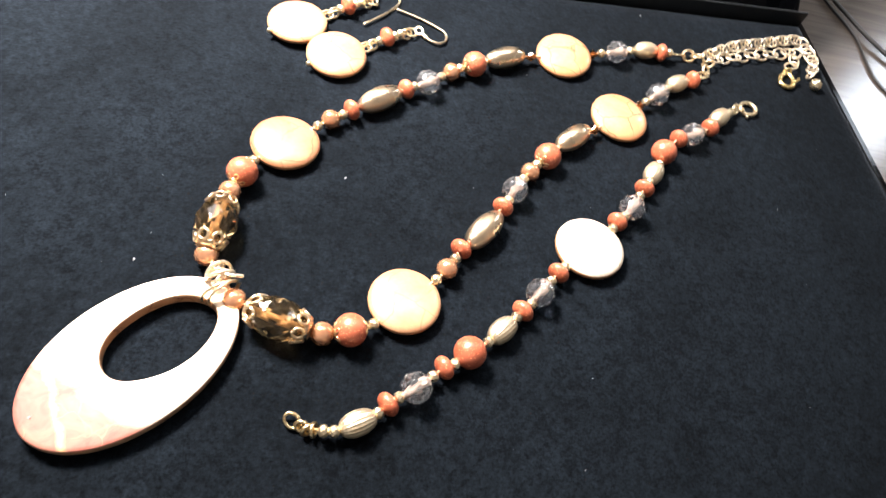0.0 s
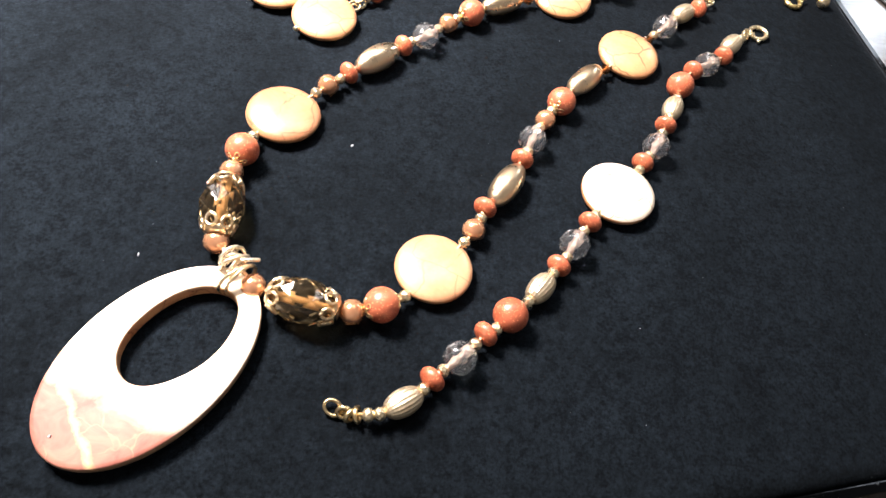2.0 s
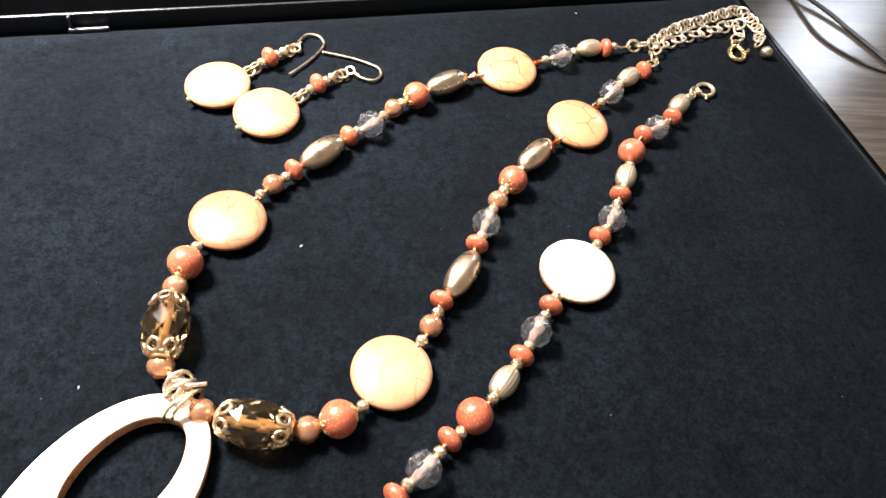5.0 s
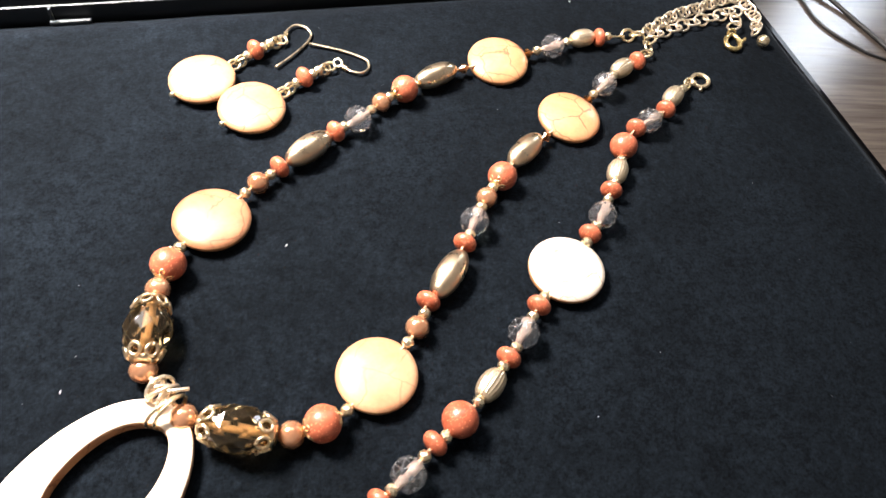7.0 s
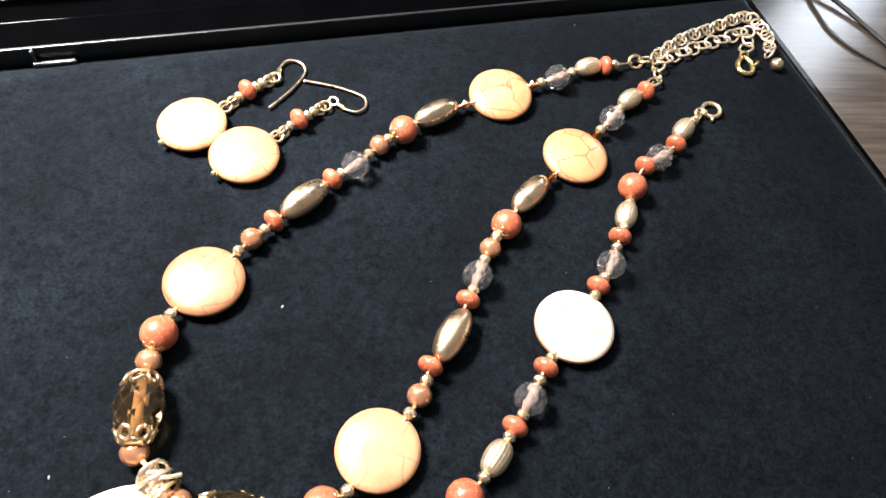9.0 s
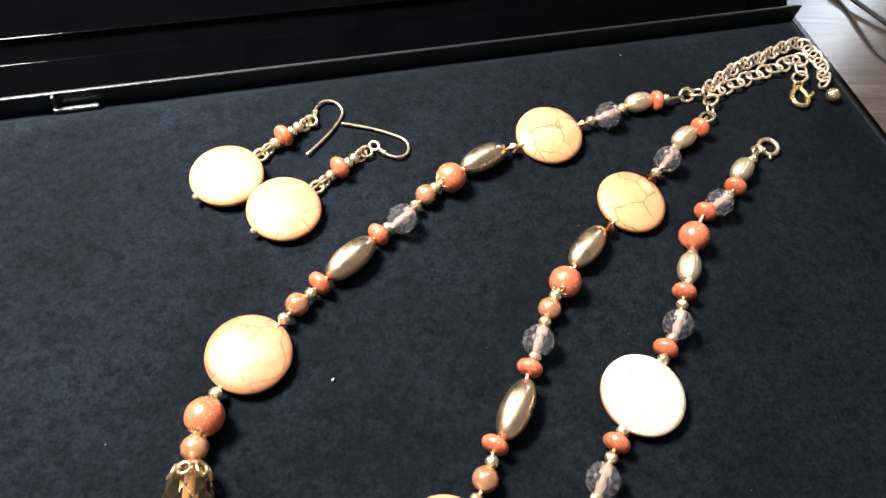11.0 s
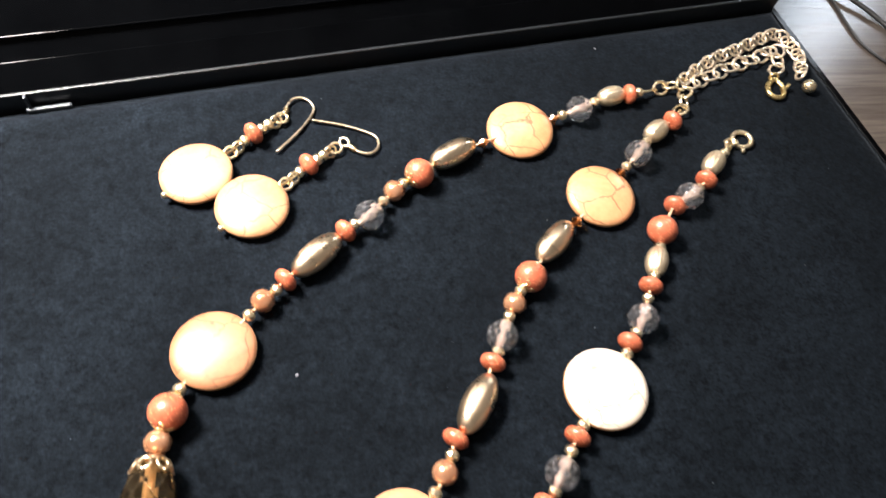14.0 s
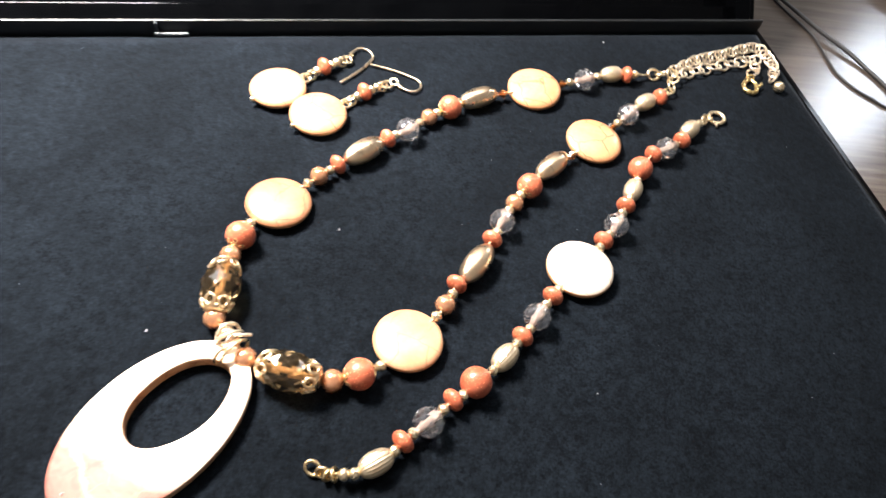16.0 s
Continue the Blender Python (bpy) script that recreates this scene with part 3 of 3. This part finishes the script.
def string_beads(parent, rows, disc_kinds, tilts):
    """Threads beads on a line of (kind, x mm, y mm); the beads rest on the pad."""
    pts = [Vector((x * MM, y * MM, height_of(k) * MM)) for k, x, y in rows]
    discs = 0
    for i, (kind, x, y) in enumerate(rows):
        d = pts[min(i + 1, len(rows) - 1)] - pts[max(i - 1, 0)]
        d.z = 0
        if kind == "D":
            rest = Vector((pts[i].x, pts[i].y, max(2.5, 10.2 * math.hypot(*tilts[discs])) * MM))
            m = Matrix.Translation(rest) @ lean(*tilts[discs], math.degrees(math.atan2(d.y, d.x)))
            piece("stone_disc", DISCS[disc_kinds[discs]], parent, m, ("veined peach stone disc", "veined cream stone disc", "rosy peach stone disc", "smooth peach stone disc")[disc_kinds[discs]])
            discs += 1
            continue
        name, mesh, r, half, label = KINDS[kind]
        if kind in "t" and 0 < i < len(rows) - 1:
            d = pts[i + 1] - pts[i - 1]
        m = along(pts[i], d, (22.5 if abs(d.x) > abs(d.y) else 0.0) if kind == "x" else RNG.uniform(0, 360))
        ob = piece(name, mesh, parent, m, label)
        if kind == "c":
            piece("bead_core", CORE_TUBE, ob, along(pts[i], d), "pinkish thread seen through the glass")
        if kind in "RS" and parent.name.startswith("necklace"):
            u = d.normalized()
            for sign in (-1, 1):
                piece("bead_cap", SMALL_CAP, ob, along(pts[i] + u * sign * (half + 0.1) * MM, -sign * d, 30), "tiny gold star cap")
        if kind == "x":
            piece("bead_core", SMOKY_CORE, ob, along(pts[i], d))
            u = d.normalized()
            piece("bead_cap", CAP, ob, along(pts[i] - u * 8.3 * MM, d, 12), "pale gold filigree cap")
            piece("bead_cap", CAP, ob, along(pts[i] + u * 8.3 * MM, -d, 40), "pale gold filigree cap")
    bm = tube(bmesh.new(), smooth_path(pts, 4), 0.38 * MM, 6)
    piece("beading_wire", finish(bm, "beading_wire", THREAD), parent, Matrix.Identity(4))


def rings(parent, items, mesh, name="jump_ring"):
    """Small rings at (x, y, z mm, heading, tilt)."""
    for x, y, z, heading, tilt in items:
        piece(name, mesh, parent, pose(x * MM, y * MM, z * MM, 0, 0, heading) @ pose(0, 0, 0, tilt, 0, 0))


def chain(parent, points, pitch, tilt_a, tilt_b, link):
    path = smooth_path([(x * MM, y * MM, z * MM) for x, y, z in points], 24)
    left, k = 0.0, 0
    for a, b in zip(path, path[1:]):
        left -= (b - a).length
        if left <= 0:
            d = b - a
            heading = math.degrees(math.atan2(d.y, d.x))
            piece("chain_link", link, parent, Matrix.Translation(a) @ pose(0, 0, 0, 0, 0, heading) @ pose(0, 0, 0, tilt_a if k % 2 else tilt_b, 0, RNG.uniform(-6, 6)))
            left, k = pitch * MM, k + 1


# ---- the necklace ----
def make_pendant(parent):
    """A flat oval stone with an oval window towards its narrow end."""
    at = pose(-57.2 * MM, 49.1 * MM, 0.3 * MM, 0, 0, -25.4)
    a, b = 26.4, 16.35
    hole_c, ha, hb, skew = (-0.3, 7.2), 13.9, 8.6, math.radians(-5.5)
    n, bm = 96, bmesh.new()
    shells = []
    # (share of the band's width or mm in from the edge, height), from the outer foot over the top to the hole's foot
    outer = [(1.5, 0.0), (0.7, 0.3), (0.2, 1.2), (0.0, 2.2), (0.0, 3.1), (0.1, 3.5), (0.4, 3.75), (1.3, 3.85)]
    inner = [(0.7, 3.85), (0.25, 3.72), (0.05, 3.4), (0.0, 2.8), (0.0, 1.2), (0.1, 0.4), (0.4, 0.0)]
    for ring, side in ((outer, 0), (inner, 1)):
        for inset, z in ring:
            row = []
            for k in range(n):
                q = 2 * math.pi * k / n
                o = Vector((a * math.sin(q), b * math.cos(q)))
                wob = 1 + 0.008 * math.sin(5 * q + 1.0)
                hu, hv = ha * wob * math.sin(q), hb * wob * math.cos(q)
                h = Vector((hole_c[1] + hu * math.cos(skew) + hv * math.sin(skew), hole_c[0] - hu * math.sin(skew) + hv * math.cos(skew)))
                band = (h - o).length
                u = min(inset, 0.42 * band) / band
                p = o.lerp(h, 1 - u if side else u)
                row.append((p.x, p.y, z))
            shells.append(row)
    vs = [[bm.verts.new((y * MM, x * MM, z * MM)) for x, y, z in s] for s in shells]
    vs.append(vs[0])
    for r0, r1 in zip(vs, vs[1:]):
        for k in range(n):
            bm.faces.new((r0[k], r0[(k + 1) % n], r1[(k + 1) % n], r1[k]))
    bm.normal_update()
    for f in bm.faces:
        f.material_index = 1 if abs(f.normal.z) < 0.6 else 0
    slab_mesh = finish(bm, "pendant", PENDANT)
    slab_mesh.materials.append(RAW_EDGE)  # the sawn sides
    pend = piece("pendant", slab_mesh, parent, at, "large oval cream and rose stone pendant with an oval window")
    # wire bail round the bar
    bm = bmesh.new()
    for off, turn, long in ((-0.45, -5, 4.7), (0.5, 6, 4.3)):
        ring_bm(long, 3.7, 0.42, 28, 8, bm, pose((-47.0 + off) * MM, 71.6 * MM, 4.3 * MM, 0, 0, 56 + turn) @ pose(0, 0, 0, 90, 0, 0))
    piece("bail", finish(bm, "bail", PALE_GOLD), pend, Matrix.Identity(4), "pale gold wire bail")


def make_necklace():
    at = pose(0, 0.13, 0)
    neck = thing("necklace", at, "beaded necklace with oval stone pendant lying on velvet", "necklace")
    far = [("P", -55.6, 80.2), ("x", -57.3, 89.1), ("p", -59.5, 100.7), ("R", -59.0, 107.2), ("t", -58.3, 112.8), ("D", -53.6, 123.4), ("t", -47.5, 132.9),
            ("p", -45.3, 137.3), ("t", -42.7, 140.5), ("r", -41.1, 143.8), ("o", -34.7, 151.8), ("r", -28.9, 160.4), ("t", -26.9, 162.7), ("c", -23.4, 165.8),
            ("t", -20.4, 171.2), ("p", -18.0, 175.4), ("t", -15.9, 178.0), ("S", -11.9, 181.7), ("q", -3.1, 190.9), ("b", 5.1, 196.9), ("D", 16.0, 204.4),
            ("b", 25.7, 210.1), ("t", 28.6, 212.0), ("c", 33.8, 214.8), ("t", 38.8, 219.3), ("f", 44.3, 223.3), ("r", 50.3, 225.2), ("t", 53.3, 226.4)]
    near = [("P", -43.7, 71.2), ("x", -31.5, 69.8), ("P", -20.5, 71.1), ("R", -14.3, 74.2), ("t", -9.7, 78.3), ("D", -4.6, 88.2), ("t", 1.3, 97.2),
            ("p", 3.0, 101.9), ("t", 4.2, 105.8), ("r", 4.7, 109.6), ("o", 9.1, 118.3), ("r", 12.1, 129.1), ("t", 13.2, 132.0), ("c", 13.9, 136.1),
            ("t", 15.5, 141.8), ("p", 16.8, 145.9), ("t", 18.1, 149.6), ("S", 20.5, 153.7), ("q", 26.8, 165.9), ("b", 32.9, 173.6), ("D", 40.2, 184.1),
            ("b", 46.1, 192.9), ("t", 47.9, 195.5), ("c", 51.5, 200.6), ("t", 54.8, 206.8), ("f", 58.1, 211.5), ("r", 63.6, 216.6)]
    string_beads(neck, far, (2, 0), ((0.01, 0.03), (-0.03, -0.10)))
    string_beads(neck, near, (3, 0), ((0.0, 0.03), (0.03, -0.045)))
    make_pendant(neck)
    # wire-wrapped bead that joins both strands above the pendant
    d = Vector((11.0, -8.3, 0)).normalized()
    c = Vector((-49.6, 75.3, 4.6)) * MM
    bm = bmesh.new()
    side, lift = d.cross(Vector((0, 0, 1))), Vector((0, 0, 1))
    turns = []
    for k in range(7 * 14 + 1):
        u, a = k / (7 * 14), 2 * math.pi * k / 14
        r = (1.9 + 1.1 * math.sin(math.pi * u) + 0.6 * math.sin(23.0 * u)) * MM
        slide = 4.4 * u - 2.2 + 1.0 * math.sin(a + 9.0 * u)
        turns.append(c + d * slide * MM + r * (math.cos(a) * side + math.sin(a) * lift))
    tube(bm, turns, 0.45 * MM, 7)
    tube(bm, smooth_path([c + d * 1.2 * MM + lift * 2.6 * MM, c + d * 3.0 * MM - side * 2.2 * MM + lift * 2.9 * MM, c + d * 4.2 * MM - side * 4.4 * MM + lift * 2.2 * MM], 6), 0.5 * MM, 7)
    piece("wire_wrap", finish(bm, "wire_wrap", CHAIN_GOLD), neck, Matrix.Identity(4), "coil of pale gold wire")
    bm = tube(bmesh.new(), [Vector(p) * MM for p in ((-55.1, 80.0, 3.6), (-50.0, 75.9, 4.2), (-44.0, 71.9, 3.6))], 0.5 * MM, 6)
    piece("beading_wire", finish(bm, "joining_wire", THREAD), neck, Matrix.Identity(4))
    bm = tube(bmesh.new(), [Vector(p) * MM for p in ((53.4, 226.6, 3.2), (56.4, 228.4, 2.4), (59.9, 230.4, 1.8))], 0.5 * MM, 6)
    piece("end_wire", finish(bm, "end_wire", PALE_GOLD), neck, Matrix.Identity(4))
    bm = tube(bmesh.new(), [Vector(p) * MM for p in ((63.9, 217.2, 3.0), (65.8, 220.6, 2.2), (67.2, 223.0, 1.6))], 0.5 * MM, 6)
    piece("end_wire", finish(bm, "end_wire", PALE_GOLD), neck, Matrix.Identity(4))
    ring = finish(ring_bm(2.5, 2.1, 0.5, 20, 8), "jump_ring", PALE_GOLD)
    rings(neck, ((61.4, 231.6, 1.6, 25, 35), (64.8, 233.5, 1.6, 40, -30), (68.4, 234.5, 1.8, 60, 40), (69.4, 230.9, 1.8, 80, -35), (68.8, 226.8, 1.6, 80, 40), (67.6, 223.6, 1.4, 60, -25)), ring)
    chain(neck, ((69.8, 236.9, 2.2), (79.1, 246.8, 2.6), (89.8, 254.7, 2.6), (101.1, 263.5, 2.6), (106.3, 265.3, 2.4), (110.3, 260.6, 2.0), (112.1, 255.0, 1.8), (111.0, 246.6, 1.8)), 2.9, 66, 24, FINE_LINK)
    chain(neck, ((71.9, 235.4, 1.7), (79.8, 241.3, 1.7), (88.7, 247.7, 1.7), (97.7, 253.6, 1.7), (103.9, 258.6, 2.0), (104.0, 253.0, 1.6), (102.2, 246.9, 1.6)), 4.3, 26, -14, LINK)
    # end ball and lobster clasp
    ball = lathe(ball_profile(2.3, 2.3, 10), 18, False, 0.05)
    piece("end_ball", finish(ball, "end_ball", PALE_GOLD), neck, along(Vector((112.7, 242.0, 2.3)) * MM, (0.3, -1, 0)), "ribbed gold ball at the chain's end")
    shape = [(0, 4.6), (1.6, 3.4), (2.7, 1.0), (2.6, -1.6), (1.2, -3.5), (-0.8, -3.7), (-2.4, -2.2), (-2.5, 0.6), (-1.5, 3.2)]
    bm = tube(bmesh.new(), smooth_path([(x * MM, y * MM, 0) for x, y in shape], 5, True), 0.85 * MM, 8, True)
    tube(bm, smooth_path([(2.2 * MM, 0.4 * MM, 0.2 * MM), (3.6 * MM, 1.2 * MM, 0.6 * MM), (4.4 * MM, 2.6 * MM, 0.9 * MM)], 5), 0.6 * MM, 7)
    ring_bm(1.3, 1.3, 0.45, 14, 7, bm, pose(0, 5.6 * MM, 0, 60, 0, 0))
    piece("lobster_clasp", finish(bm, "lobster_clasp", YELLOW_GOLD), neck, pose(101.3 * MM, 239.5 * MM, 1.2 * MM, 0, 0, -4), "yellow gold lobster clasp")


# ---- the bracelet ----
def make_bracelet():
    at = pose(0.03, 0.12, 0)
    brace = thing("bracelet", at, "beaded bracelet with a cream stone disc lying on velvet", "bracelet")
    beads = [("t", -10.8, 48.7), ("t", -8.5, 49.5), ("f", -4.2, 53.3), ("t", -0.6, 57.2), ("r", 0.8, 60.1), ("t", 2.8, 62.6), ("c", 5.8, 66.2),
            ("t", 8.8, 70.8), ("r", 10.7, 74.1), ("t", 13.0, 76.0), ("R", 15.6, 80.0), ("t", 19.5, 85.2), ("f", 22.1, 90.0), ("t", 24.7, 95.1),
            ("r", 25.9, 97.8), ("t", 27.6, 100.7), ("c", 29.0, 104.7), ("t", 31.3, 110.1), ("r", 32.8, 113.7), ("t", 34.1, 116.3), ("D", 40.0, 126.5),
            ("t", 45.4, 136.0), ("r", 46.4, 139.3), ("t", 48.1, 142.1), ("c", 49.8, 146.0), ("t", 51.8, 152.5), ("r", 52.9, 156.5), ("t", 53.9, 159.5),
            ("f", 55.0, 164.3), ("t", 56.2, 169.0), ("S", 56.9, 174.2), ("r", 61.6, 184.0), ("t", 63.4, 185.6), ("c", 65.8, 187.3), ("t", 69.4, 191.3),
            ("r", 72.1, 195.1), ("f", 75.1, 201.9), ("t", 78.7, 206.2)]
    string_beads(brace, beads, (1,), ((-0.03, 0.02),))
    bm = ring_bm(2.0, 1.5, 0.45, 20, 8)
    piece("end_loop", finish(bm, "end_loop", GOLD), brace, pose(-18.6 * MM, 49.0 * MM, 1.4 * MM, 18, 8, -20), "gold wire loop")
    knot = finish(ring_bm(1.55, 1.3, 0.55, 16, 8), "knot", GOLD)
    rings(brace, ((-15.9, 48.4, 1.8, 0, 55), (-14.3, 48.2, 1.9, 50, 70), (-13.1, 48.6, 2.0, 100, 65)), knot, "wire_knot")
    bm = tube(bmesh.new(), [Vector(p) * MM for p in ((-17.2, 48.6, 1.6), (-13.7, 48.4, 2.2), (-10.8, 49.0, 3.0))], 0.5 * MM, 6)
    piece("end_wire", finish(bm, "end_wire", GOLD), brace, Matrix.Identity(4))
    bm = tube(bmesh.new(), [Vector(p) * MM for p in ((78.9, 206.6, 3.0), (80.6, 209.4, 2.2), (82.0, 212.0, 1.6))], 0.7 * MM, 6)
    piece("end_wire", finish(bm, "end_wire", PALE_GOLD), brace, Matrix.Identity(4))
    rings(brace, ((81.6, 211.6, 1.6, 60, 50), (82.7, 213.0, 1.4, 30, -20)), SMALL_RING)
    bm = ring_bm(2.9, 2.9, 0.75, 28, 10)
    tube(bm, [Vector(p) * MM for p in ((1.4, -2.4, 0), (1.9, -3.4, 0.2), (2.3, -4.4, 0.3))], 0.6 * MM, 7)
    piece("spring_ring", finish(bm, "spring_ring", PALE_GOLD), brace, pose(86.5 * MM, 215.0 * MM, 1.0 * MM, 6, -4, -30), "pale gold spring ring clasp")


# ---- the earrings ----
def make_earring(centre, heading, hook_at, hook_heading, mirror, tilt, label):
    """A stone disc on loops with one goldstone rondelle and a bent ear wire."""
    cx, cy = centre
    at = pose(cx * MM, cy * MM, 0)
    ear = thing("earring", at, label, "earring", "pair of earrings")
    lie = pose(cx * MM, cy * MM, 2.7 * MM, 0, 0, heading)
    piece("stone_disc", EAR_DISC, ear, pose(cx * MM, cy * MM, 2.7 * MM) @ lean(*tilt, heading), "smooth peach stone disc")
    ball = finish(lathe(ball_profile(0.9, 0.9, 6), 10), "pin_head", PALE_GOLD)
    piece("pin_head", ball, ear, lie @ pose(-10.2 * MM, 0, 0))

    def spot(d, z=2.3):
        return lie @ Vector((d * MM, 0, (z - 2.7) * MM))

    u = lie.to_3x3() @ Vector((1, 0, 0))
    for d, turn in ((11.5, 20), (14.1, 65.9)):
        piece("wire_loop", SMALL_RING, ear, Matrix.Translation(spot(d, 1.8)) @ pose(0, 0, 0, 0, 0, heading) @ pose(0, 0, 0, turn, 0, 0))
    for d, kind in ((16.6, "t"), (19.8, "r"), (22.9, "t"), (25.2, "t")):
        name, mesh, r, half, lab = KINDS[kind]
        piece(name, mesh, ear, along(spot(d, max(2.3, r) if kind == "r" else 2.6), u), lab)
    hx, hy = hook_at
    for d, turn in ((27.8, 56.1), (29.8, 10)):
        piece("wire_loop", SMALL_RING, ear, Matrix.Translation(spot(d, 1.8)) @ pose(0, 0, 0, 0, 0, heading) @ pose(0, 0, 0, turn, 0, 0))
    bm = tube(bmesh.new(), [spot(9.6, 2.4), spot(20, 2.6), spot(28.6, 2.0)], 0.4 * MM, 6)
    piece("head_pin", finish(bm, "head_pin", GOLD), ear, Matrix.Identity(4))
    shape = ((0, 0), (3.7, 0), (6.7, 1.7), (7.0, 5.0), (4.4, 7.6), (0.6, 7.3), (-6.0, 4.8), (-14.0, 0.4))
    path = smooth_path([(x * MM, y * MM * mirror, 0.2 * MM * math.sin(i)) for i, (x, y) in enumerate(shape)], 7)
    bm = tube(bmesh.new(), path, 0.42 * MM, 8)
    hook_m = pose(hx * MM, hy * MM, 0.9 * MM, 0, 0, hook_heading)
    hook = piece("ear_wire", finish(bm, "ear_wire", EAR_WIRE), ear, hook_m, "bent gold ear wire")
    coil = lathe([(0.75, 0.0), (0.95, 0.2), (0.75, 0.4), (0.95, 0.7), (0.75, 1.0), (0.95, 1.3), (0.75, 1.6), (0.95, 1.9), (0.75, 2.2), (0.6, 2.4)], 12)
    piece("wire_coil", finish(coil, "wire_coil", GOLD), hook, along(hook_m @ Vector((0.4 * MM, 0, 0)), hook_m.to_3x3() @ Vector((1, 0, 0))))
    bm = ring_bm(1.5, 1.2, 0.4, 16, 8)
    piece("wire_loop", finish(bm, "hook_loop", PALE_GOLD), hook, hook_m @ pose(-1.4 * MM, 0, 0.3 * MM, 25, 0, 0))


make_necklace()
make_bracelet()
make_earring((-71.3, 172.2), 54, (-53.2, 198.5), 91, -1, (-0.04, -0.04), "peach stone disc earring on a gold ear wire")
make_earring((-54.4, 164.4), 53, (-33.3, 190.6), -30, 1, (0.01, -0.05), "peach stone earring overlapping its mate's edge")


# ---- lint ----
def make_lint():
    bm, rng = bmesh.new(), random.Random(3)
    spots = [(-33.8, 120.8, 0.5), (40.5, 247.1, 0.45), (37.9, 257.0, 0.4), (-71.9, 73.4, 0.5), (48.9, 87.7, 0.2)]
    inv = TRAY.inverted()
    while len(spots) < 45:
        x, y = rng.uniform(-150, 150), rng.uniform(20, 285)
        p = inv @ Vector((x * MM, y * MM, 0))
        if -0.35 < p.x < -0.006 and -0.196 < p.y < -0.006:
            spots.append((x, y, rng.uniform(0.05, 0.11)))
    spots.append((-69.0, 29.2, 0.4))  # a speck on the pendant's rose end
    for x, y, r in spots:
        m = pose(x * MM, y * MM, 0.0043 if (x, y) == (-69.0, 29.2) else 0.0002, rng.uniform(-20, 20), rng.uniform(-20, 20), rng.uniform(0, 180)) @ Matrix.Diagonal((1.0, rng.uniform(0.35, 0.8), 0.4, 1))
        bmesh.ops.create_icosphere(bm, subdivisions=1, radius=r * MM, matrix=m)
    tagged(new("lint", finish(bm, "lint", LINT)), "pale specks of lint on the velvet", "lint", kind="stuff")


make_lint()
